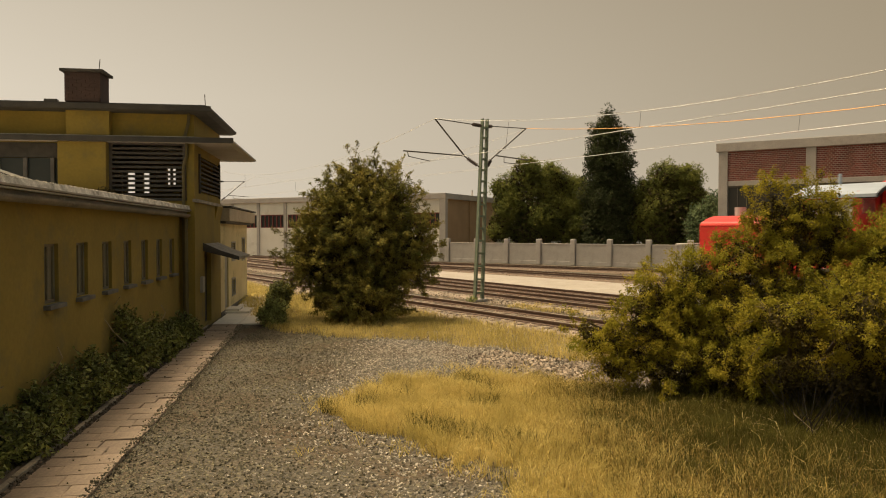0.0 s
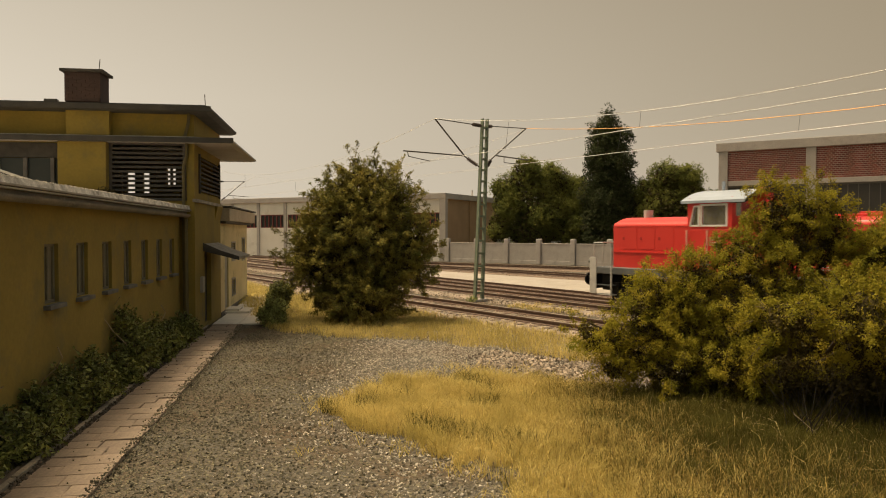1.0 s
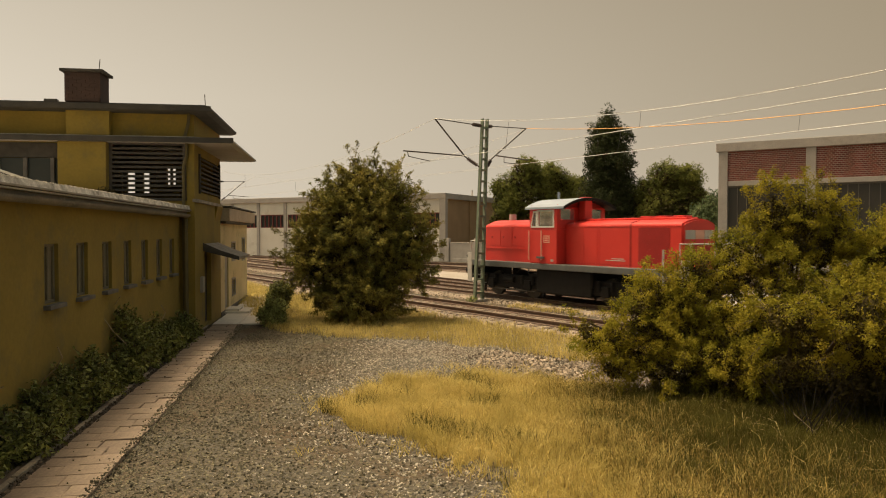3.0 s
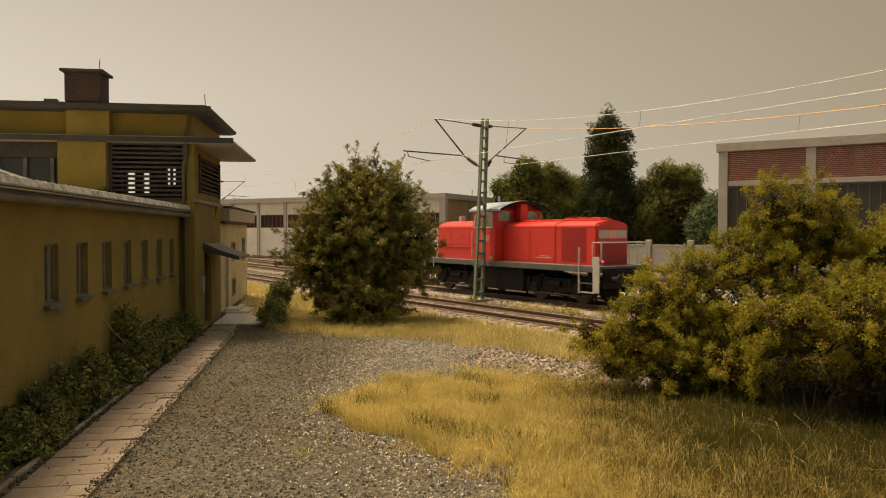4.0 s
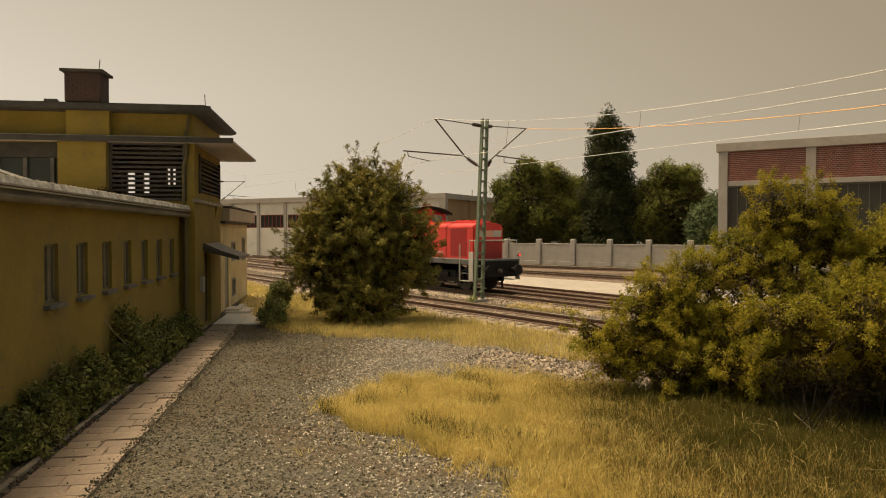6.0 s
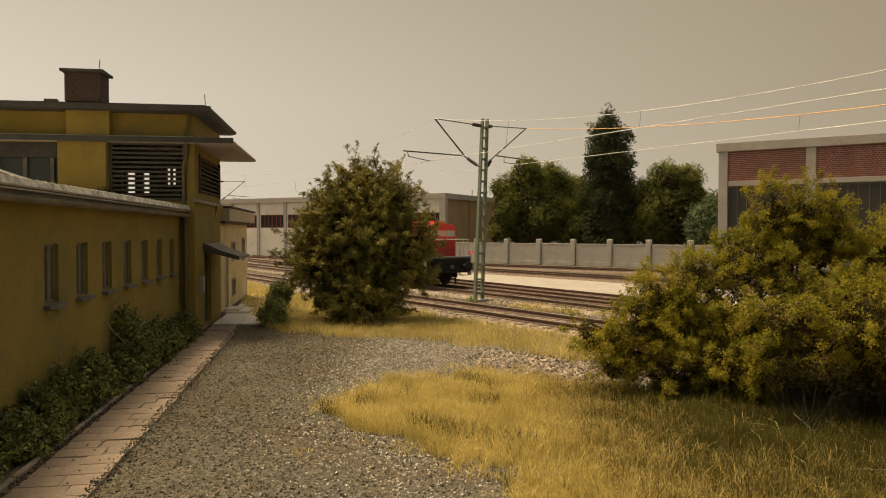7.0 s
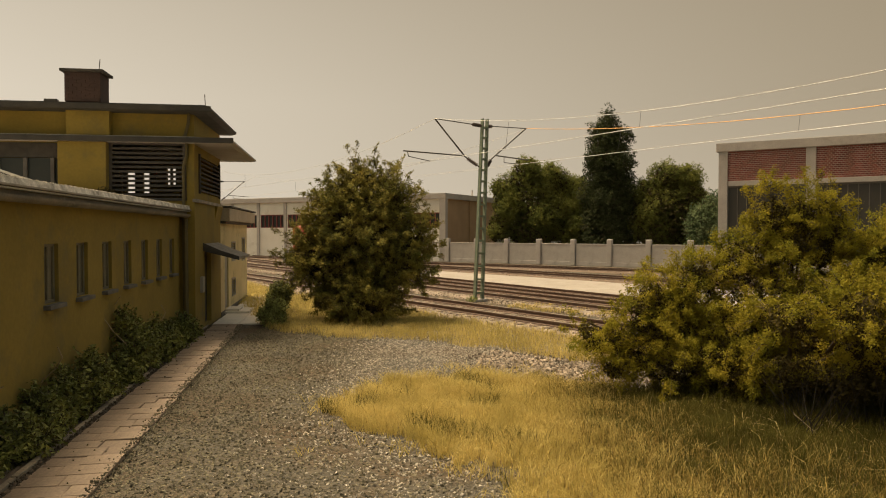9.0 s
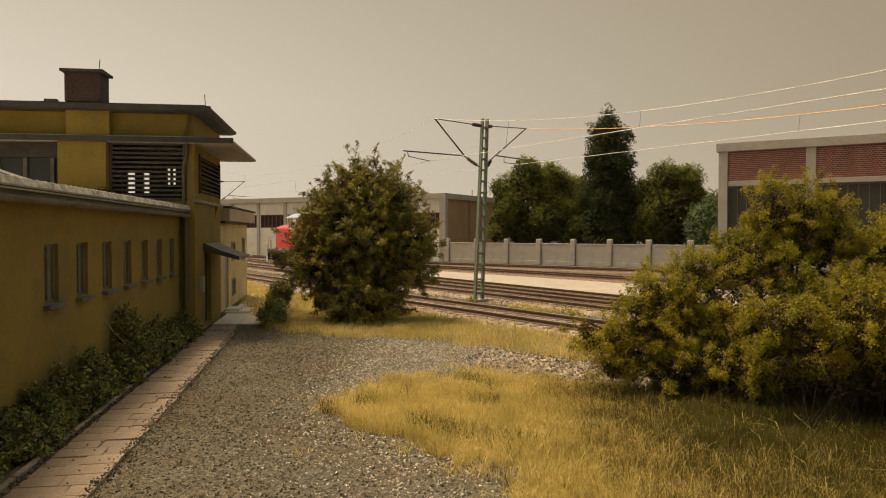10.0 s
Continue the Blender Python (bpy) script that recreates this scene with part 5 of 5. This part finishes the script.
p[:, 2] = np.where(p[:, 0] < 1.3, .06, .03)
edge = stones(p, .02, "edge_chippings", M_STONE, "grey gravel chippings spilled over the path edge", "gravel")
edge.matrix_basis = PATH

# leaf litter on the path
p = np.stack([rng.uniform(.32, 1.2, 130), rng.uniform(-14, 2, 130), np.full(130, .058)], 1)
p = p[(rng.random(130) < .35) | (p[:, 0] > 1.0) | (p[:, 0] < .45)]
lit = stones(p, .018, "leaf_litter", M_DEAD_SHADED, "dark leaf litter scattered on the paved path", "litter")
p = np.stack([rng.uniform(.2, .33, 900), rng.uniform(-16, 2, 900), np.full(900, .045)], 1)
clod = stones(p, .03, "kerb_clods", M_SOIL, "dark crumbs of soil along the kerb", "soil")
clod.matrix_basis = PATH
lit.matrix_basis = PATH

# heap of dry leaves on the wing roof by the tower wall
heap = thing("dry_leaf_heap", BO, "dark heap of dry leaves and twigs on the roof", "leaves")
n = 1500
q = np.stack([rng.uniform(-3.4, -1.7, n), rng.uniform(-.9, -.34, n), np.zeros(n)], 1)
q[:, 2] = 4.05 + rng.random(n) * (.42 + .1 * np.sin(q[:, 0] * 5)) * np.clip((q[:, 0] * -1 - 1.6) * 1.2, .25, 1)
leaves_mesh(q, .035, "leaves", M_DEAD_SHADED, heap)

# bare lower stems under the spreading bush, and weeds along the wall
n = 220
s0 = np.stack([rng.uniform(5.4, 9.2, n), rng.uniform(10.6, 13.4, n), np.zeros(n)], 1)
e0 = s0 + np.stack([rng.normal(size=n) * .35, rng.normal(size=n) * .3, rng.uniform(.5, 1.3, n)], 1)
# stem colour is darkened to hold the shade under the bush
st = sticks(s0, e0, .009, "bush_stems", M_STEM, None)
tagged(st, "bare stems and dead shoots darkened for the shade under the bush", "stems", kind="stuff")
p = np.stack([rng.uniform(-.42, .1, 2600), rng.uniform(-16, 0, 2600), np.zeros(2600)], 1)
wd = blades(p, .12, .008, "weeds", M_GRASSG, .6, "low green weeds between wall and path", "weeds")
wd.matrix_basis = BO

p = scatter(1900, .6, 5.2, 14.2, 19.5, [(.6, 16.7), (1.0, 19.1), (2.6, 18.6), (3.6, 17.5), (5.2, 17.2), (5.2, 15.0), (2.9, 14.4), (2.1, 15.7)], .5)
stones(p, .05, "soil_clods", M_SOIL, "dark soil clods and stones at the gravel edge", "soil")


# ---- locomotive: local x forward (its nose), y to its left, z up from the rail head ----
NOSE = 5.6           # nose of the short bonnet; the long bonnet ends at NOSE - 11.15


def bonnet(x0, x1, half, z0, zs, zc, r=0.16, ends=0.12):
    """A bonnet with a cambered, rounded top and softened ends."""
    prof = [(-half, z0)]
    prof += [(-half, zs - r)]
    for k in range(1, 6):
        a = k / 5 * math.pi / 2
        prof.append((-half + r * (1 - math.cos(a)), zs - r + r * math.sin(a)))
    for k in range(1, 8):
        y = -half + r + (2 * half - 2 * r) * k / 8
        prof.append((y, zs + (zc - zs) * (1 - (y / (half - r)) ** 2)))
    for k in range(5, 0, -1):
        a = k / 5 * math.pi / 2
        prof.append((half - r * (1 - math.cos(a)), zs - r + r * math.sin(a)))
    prof += [(half, zs - r), (half, z0)]
    bm = prism(prof, "x", x0, x1)
    es = [e for e in bm.edges if all(abs(v.co.x - x0) < 1e-5 for v in e.verts) or all(abs(v.co.x - x1) < 1e-5 for v in e.verts)]
    es = [e for e in es if max(v.co.z for v in e.verts) > z0 + .01]
    if ends:
        bmesh.ops.bevel(bm, geom=es, offset=ends * .5, segments=2, affect='EDGES')
    return bm


def make_locomotive():
    t = thing("diesel_locomotive", TRACK_B_POSE(0), "bright red diesel shunting locomotive with grey frame and black bogies", "locomotive")
    X = NOSE
    hw, cw = .93, 1.42
    zf = 1.58
    tail = X - 11.15
    # frame with end platforms
    fr = part("frame", box(tail - .65, X + .65, -1.46, 1.46, 1.33, zf, .03), M_FRAME, t, "dark grey frame with walkway")
    for i in range(12):
        x = tail - .5 + i * 1.1
        for s in (-1.468, 1.468):
            part("rib", box(x, x + .05, s - .005, s + .005, 1.35, 1.56), M_FRAME, fr)
    part("frame_skirt", box(tail + 4.0, X - 4.0, -1.25, 1.25, .32, 1.329, .06), M_BOGIE, fr, "black fuel tank")
    # bonnets
    b1 = part("short_bonnet", bonnet(X - 3.75, X, hw, zf, 3.27, 3.46), M_RED, t)
    b2 = part("long_bonnet", bonnet(tail, X - 5.38, hw, zf, 3.27, 3.39), M_RED, t)
    part("bonnet_collar", bonnet(tail + 2.28, tail + 2.36, hw + .012, zf, 3.285, 3.405, ends=0), M_DRED, b2)
    part("bonnet_top_ridge", box(tail + .3, X - 5.9, -.32, .32, 3.36, 3.45, .03), M_RED, b2)
    for s in (-1, 1):
        part("top_ledge", box(tail + .1, X - 5.4, s * (hw - .02) - .03, s * (hw - .02) + .03, 3.10, 3.135, .006), M_RED, b2)
        part("top_ledge", box(X - 3.74, X - .1, s * (hw - .02) - .03, s * (hw - .02) + .03, 3.10, 3.135, .006), M_RED, b1)
        for x in (X - 6.45, X - 7.3):
            part("panel_rib", box(x, x + .05, s * hw - .004, s * hw + .022, zf + .06, 3.09, .004), M_RED, b2)
    for k in range(3):
        part("roof_hatch", box(tail + .5 + k * .75, tail + .95 + k * .75, -.25, .25, 3.451, 3.51, .02), M_RED, b2)
    for s in (-1, 1):
        # doors of the short bonnet
        for k in range(3):
            x = X - .5 - k * .82
            part("engine_door", box(x - .68, x, s * hw - .004, s * hw + .012, 2.28, 3.06, .004), M_RED, b1)
            part("latch", box(x - .1, x - .03, s * (hw + .012) - .006, s * (hw + .012) + .012, 2.62, 2.72), M_DRED, b1)
        part("lower_rail", box(X - 3.0, X - .1, s * (hw + .008) - .01, s * (hw + .008) + .022, 2.14, 2.18), M_RED, b1)
        # long bonnet side doors and the rear grille
        for k in range(2):
            x = X - 5.6 - k * 1.62
            part("engine_door", box(x - 1.58, x, s * hw - .004, s * hw + .010, zf + .08, 3.02, .004), M_RED, b2)
        part("grille", box(tail + .55, tail + 1.95, s * hw - .004, s * hw + .012, zf + .12, 3.06, .004), M_DRED, b2, "dark red radiator grille")
        for k in range(15):
            z = zf + .2 + k * .088
            part("grille_slat", box(tail + .68, tail + 1.79, s * (hw + .012) - .004, s * (hw + .012) + .005, z, z + .06), M_DRED, b2)
        part("marking", box(X - 8.6, X - 7.6, s * (hw + .011) - .001, s * (hw + .011) + .003, zf + .22, zf + .25), M_PALE, b2, "small pale marking bars")
        part("marking", box(X - 8.5, X - 7.9, s * (hw + .011) - .001, s * (hw + .011) + .003, zf + .29, zf + .32), M_PALE, b2, "small pale marking bars")
    # exhaust stub on the short bonnet
    part("exhaust_stub", rod((X - .95, 0, 3.42), (X - .95, 0, 3.74), .17, 14), M_PALE, b1, "pale grey cylindrical exhaust stub")
    # cab
    xa, xb = X - 5.39, X - 3.74
    zc0, zsill, ztop = zf, 3.02, 3.92
    cab = part("cab_lower", box(xa, xb, -cw, cw, zc0, zsill, .03), M_RED, t)
    wins = [(xa + .2, xb - .55, 3.14, 3.78), (xb - .42, xb - .14, 3.14, 3.74)]
    for s in (-1, 1):
        bm = wall_with_holes(xa, xb, zsill, ztop, wins, s * cw, s * (cw - .06))
        part("cab_side", bm, M_RED, cab)
        for a, b, c, d in wins:
            part("window_pane", box(a, b, s * (cw - .035) - .005, s * (cw - .035) + .005, c, d), M_CABGLASS, cab, "side window of bright mirror metal")
            bm = bmesh.new()
            for p, q, u, v in ((a - .05, a + .01, c - .05, d + .05), (b - .01, b + .05, c - .05, d + .05), (a + .01, b - .01, d - .01, d + .05), (a + .01, b - .01, c - .05, c + .01)):
                box(p, q, s * (cw + .012) - .012, s * (cw + .012) + .012, u, v, 0, bm)
            part("window_frame", bm, M_WHITE, cab, "white rubber window frame")
        a, b, c, d = wins[1]
        part("pillar_fillet", prism([(b + .052, c - .05), (b + .052, d + .052), (b - .13, d + .052)], "y", min(s * (cw - .03), s * (cw + .026)), max(s * (cw - .03), s * (cw + .026))), M_RED, cab)
        part("slanted_frame", rod((b + .03, s * (cw + .02), c - .04), (b - .13, s * (cw + .02), d + .04), .025, 6), M_WHITE, cab, "white rubber window frame")
        part("cab_door", box(xb - .72, xb - .1, s * cw - .004, s * cw + .014, zf + .04, zsill - .04, .005), M_RED, cab)
        for x in (xb - .8, xb - .02):
            part("handrail", rod((x, s * (cw + .07), zf + .15), (x, s * (cw + .07), zsill - .05), .028), M_RAILTINT, cab, "pale upright handrail")
        part("crest_plate", box(xa + .42, xa + .80, s * (cw + .006) - .004, s * (cw + .006) + .006, 2.46, 2.76), M_RAILTINT, cab, "small faded pink emblem plate")
        part("crest_inset", box(xa + .47, xa + .75, s * (cw + .013) - .002, s * (cw + .013) + .002, 2.50, 2.72), M_RED, cab)
        for za in (2.54, 2.63):
            part("crest_bar", box(xa + .51, xa + .71, s * (cw + .017) - .002, s * (cw + .017) + .002, za, za + .05), M_RAILTINT, cab)
        bm = box(xb - .95, xb - .55, s * (cw + .02), s * (cw + .12), zf + .22, zf + .3)
        part("door_step", bm, M_FRAME, cab)
        part("side_marking", box(xa + .2, xa + .34, s * (cw + .006) - .004, s * (cw + .006) + .004, zf + .1, zf + .2), M_PALE, cab)
    # cab ends: front and rear with two windows each
    for x0, x1 in ((xa, xa + .06), (xb - .06, xb)):
        bm = wall_with_holes(-cw + .061, cw - .061, zsill, ztop + .12, [(-1.2, -.42, 3.42, 3.86), (.42, 1.2, 3.42, 3.86)], x0, x1)
        bm.transform(Matrix(((0, 1, 0, 0), (1, 0, 0, 0), (0, 0, 1, 0), (0, 0, 0, 1))))
        bmesh.ops.recalc_face_normals(bm, faces=bm.faces[:])
        part("cab_end", bm, M_RED, cab)
        for a, b in ((-1.2, -.42), (.42, 1.2)):
            part("window_pane", box((x0 + x1) / 2 - .006, (x0 + x1) / 2 + .006, a, b, 3.42, 3.86), M_CABGLASS, cab, "dark end window")
    prof = []
    for k in range(13):
        y = -cw - .1 + (2 * cw + .2) * k / 12
        prof.append((y, 3.95 + .38 * (1 - (abs(y) / (cw + .1)) ** 2.2)))
    prof += [(y, z - .09) for y, z in prof[::-1]]
    rf = part("cab_roof", prism(prof, "x", xa - .50, xb + .2), M_CABROOF, t, "silver-grey arched cab roof")
    part("gable", prism([(y, z - .09) for y, z in [(-cw, 4.02)] + [(-cw + 2 * cw * k / 10, 3.95 + .38 * (1 - abs(2 * k / 10 - 1) ** 2.2)) for k in range(1, 10)] + [(cw, 4.02)]], "x", xa + .0, xa + .05), M_DRED, rf)
    # dark rear edge and lining put the overhang's shade into colour
    part("roof_rear_edge", prism(prof, "x", xa - .54, xa - .501), M_BOGIE, rf, "dark rear roof edge")
    part("shade_lining", prism([(y, z - .004) for y, z in prof[13:][::-1]] + [(y, z - .03) for y, z in prof[13:]], "x", xa - .52, xa - .001), M_BOGIE, rf, "black lining painted as shade under the roof overhang")
    part("horn", rod((xb - .6, .3, 4.28), (xb - .6, .3, 4.62), .05, 8), M_CABROOF, rf)
    part("exhaust_duct", box(xa - .42, xa - .06, -.22, .22, 3.42, 4.36, .05), M_RED, t, "red exhaust duct behind the cab")
    part("cab_interior", box(xa + .5, xb - .5, -.5, .5, zsill + .001, 3.3, .03), M_BOGIE, cab)
    # bonnet ends
    for x, sx in ((X, 1), (tail, -1)):
        e = part("end_panel", box(min(x, x + sx * .012), max(x, x + sx * .012), -hw + .12, hw - .12, zf + .05, 2.52, .003), M_DRED, t, "darker red end panel")
        for ya, yb in ((-.8, -.27), (-.25, .25), (.27, .8)):
            part("lamp_panel", box(min(x, x + sx * .02), max(x, x + sx * .02), ya, yb, 2.66, 2.98, .005), M_RAILTINT if ya == -.25 else M_PALE, e, "faded pink middle panel" if ya == -.25 else "pale grey end panel")
        # railing and platform
        rl = part("railing", rod((x + sx * .6, -1.3, 2.5), (x + sx * .6, 1.3, 2.5), .025), M_PALE, t, "pale grey end railing")
        for y in (-1.3, 1.3):
            part("rail_post", rod((x + sx * .6, y, zf), (x + sx * .6, y, 2.5), .025), M_PALE, rl)
            part("rail_return", rod((x + sx * .6, y, 2.5), (x + sx * .15, y, 2.5), .02), M_PALE, rl)
            part("rail_post", rod((x + sx * .15, y, zf), (x + sx * .15, y, 2.5), .02), M_PALE, rl)
            part("kick_panel", box(min(x + sx * .32, x + sx * .66), max(x + sx * .32, x + sx * .66), y * 1.12 - .02, y * 1.12 + .02, .55, 1.95, .02), M_PALE, rl, "pale grey step side panel")
            part("step_post", rod((x - sx * .42, y * 1.12, .5), (x - sx * .42, y * 1.12, 2.3), .035), M_PALE, rl)
            for z in (.52, .88):
                part("step", box(min(x - sx * .42, x + sx * .35), max(x - sx * .42, x + sx * .35), y * 1.0 - .14 + .1 * (y > 0) * 0, y * 1.0 + .14, z, z + .035), M_PALE if z < .6 else M_FRAME, rl)
            lamp = M_TAIL if sx < 0 else M_WHITE
            part("lamp", rod((x + sx * .66, y * 1.06, 1.78), (x + sx * .74, y * 1.06, 1.78), .09, 12), M_FRAME, t)
            part("lamp_lens", rod((x + sx * .74, y * 1.06, 1.78), (x + sx * .755, y * 1.06, 1.78), .055, 12), lamp, t, "small glowing red tail lamp" if sx < 0 else "unlit headlamp")
        # buffer beam, buffers, coupling
        bb = part("buffer_beam", box(min(x + sx * .655, x + sx * .75), max(x + sx * .655, x + sx * .75), -1.3, 1.3, .72, 1.5, .02), M_BOGIE, t)
        for y in (-.875, .875):
            part("buffer_sleeve", rod((x + sx * .75, y, 1.06), (x + sx * 1.2, y, 1.06), .13, 14), M_BOGIE, bb)
            part("buffer_head", rod((x + sx * 1.2, y, 1.06), (x + sx * 1.26, y, 1.06), .25, 18), M_BOGIE, bb)
        part("coupling_hook", box(min(x + sx * .75, x + sx * 1.05), max(x + sx * .75, x + sx * 1.05), -.06, .06, .95, 1.12, .02), M_STEEL, bb)
    # bogies with turning wheelsets
    axles = []
    cx = (X + tail) / 2
    for c in (cx + 3.5, cx - 3.5):
        bg = part("bogie", box(c - 1.9, c + 1.9, -.98, .98, .62, .86, .05), M_BOGIE, t, "black bogie with springs")
        for s in (-1, 1):
            part("side_frame", box(c - 1.95, c + 1.95, s * 1.05 - .07, s * 1.05 + .07, .42, 1.0, .05), M_BOGIE, bg)
            part("brake_cylinder", rod((c - .35, s * 1.12, .78), (c + .35, s * 1.12, .78), .15, 12), M_BOGIE, bg)
            for dx in (-2.1, 2.1):
                part("sand_box", box(c + dx - .22, c + dx + .22, s * 1.1 - .12, s * 1.1 + .12, .7, 1.32, .04), M_BOGIE, bg)
                part("guard_iron", box(c + dx * .97 - .03, c + dx * .97 + .03, s * .9 - .05, s * .9 + .05, .1, .7, .01), M_BOGIE, bg)
            part("brake_shoe", box(c - .62, c - .5, s * .76 - .06, s * .76 + .06, .25, .8, .02), M_BOGIE, bg)
            part("brake_shoe", box(c + .5, c + .62, s * .76 - .06, s * .76 + .06, .25, .8, .02), M_BOGIE, bg)
            for dx in (-1.25, 1.25):
                part("axle_box", box(c + dx - .2, c + dx + .2, s * 1.16 - .06, s * 1.16 + .06, .36, .8, .04), M_BOGIE, bg)
                part("spring", rod((c + dx - .33, s * 1.16, .62), (c + dx - .33, s * 1.16, 1.0), .085, 10), M_BOGIE, bg)
                part("spring", rod((c + dx + .33, s * 1.16, .62), (c + dx + .33, s * 1.16, 1.0), .085, 10), M_BOGIE, bg)
            part("brake_rod", rod((c - 1.7, s * 1.1, .33), (c + 1.7, s * 1.1, .33), .03), M_STEEL, bg)
        for dx in (-1.25, 1.25):
            bm = rod((0, -1.0, 0), (0, 1.0, 0), .08, 10)
            for s in (-1, 1):
                rod((0, s * .70, 0), (0, s * .82, 0), .545, 28, bm)
                rod((0, s * .68, 0), (0, s * .70, 0), .575, 28, bm)
                for k in range(6):
                    a = k * math.pi / 3
                    rod((math.cos(a) * .3, s * .82, math.sin(a) * .3), (math.cos(a) * .3, s * .832, math.sin(a) * .3), .07, 8, bm)
            ws = part("wheelset", bm, M_WHEEL, bg, "steel wheelset with worn treads")
            axles.append((ws, c + dx))
    return t, axles


def TRACK_B_POSE(s):
    """Pose of the locomotive's middle with its nose at s along the track."""
    p = TRACK_B.at(s - NOSE, 0, RAIL_Z)
    return pose(p.x, p.y, p.z, 0, 0, TRACK_B.angle)


# Bright metallic colour stands in for a lamp's reflection on the panes.
M_CABGLASS = mat("mirror_metal_cab_glass", (0.86, 0.88, 0.88), (0.5, 0.52, 0.52), 3.0, 0.08, metal=0.85)
M_RAILTINT = mat("salmon_handrail", (0.74, 0.42, 0.32), (0.66, 0.36, 0.27), 2, 0.5)
M_TAIL = glow("red_tail_lamp", (0.9, 0.04, 0.03), 1.6)
LOCO, AXLES = make_locomotive()

# nose position along the track, seconds by seconds
RUN = [(0, 14.9), (1.0, 18.72), (2.5, 24.64), (3.8, 29.9), (4.5, 32.68), (5.5, 36.66), (7.0, 42.75), (8.0, 46.4), (9.0, 49.95), (9.5, 51.7), (10.0, 53.4)]


def motions():
    walk(LOCO, [(t, TRACK_B_POSE(s)) for t, s in RUN])
    ts, ss = [r[0] for r in RUN], [r[1] for r in RUN]
    for ws, x in AXLES:
        rows = []
        for i in range(68):
            t = 10.0 * i / 67
            turn = (float(np.interp(t, ts, ss)) - ss[0]) / .55
            rows.append((t, pose(x, 0, .55) @ Matrix.Rotation(turn, 4, 'Y')))
        walk(ws, rows)


motions()
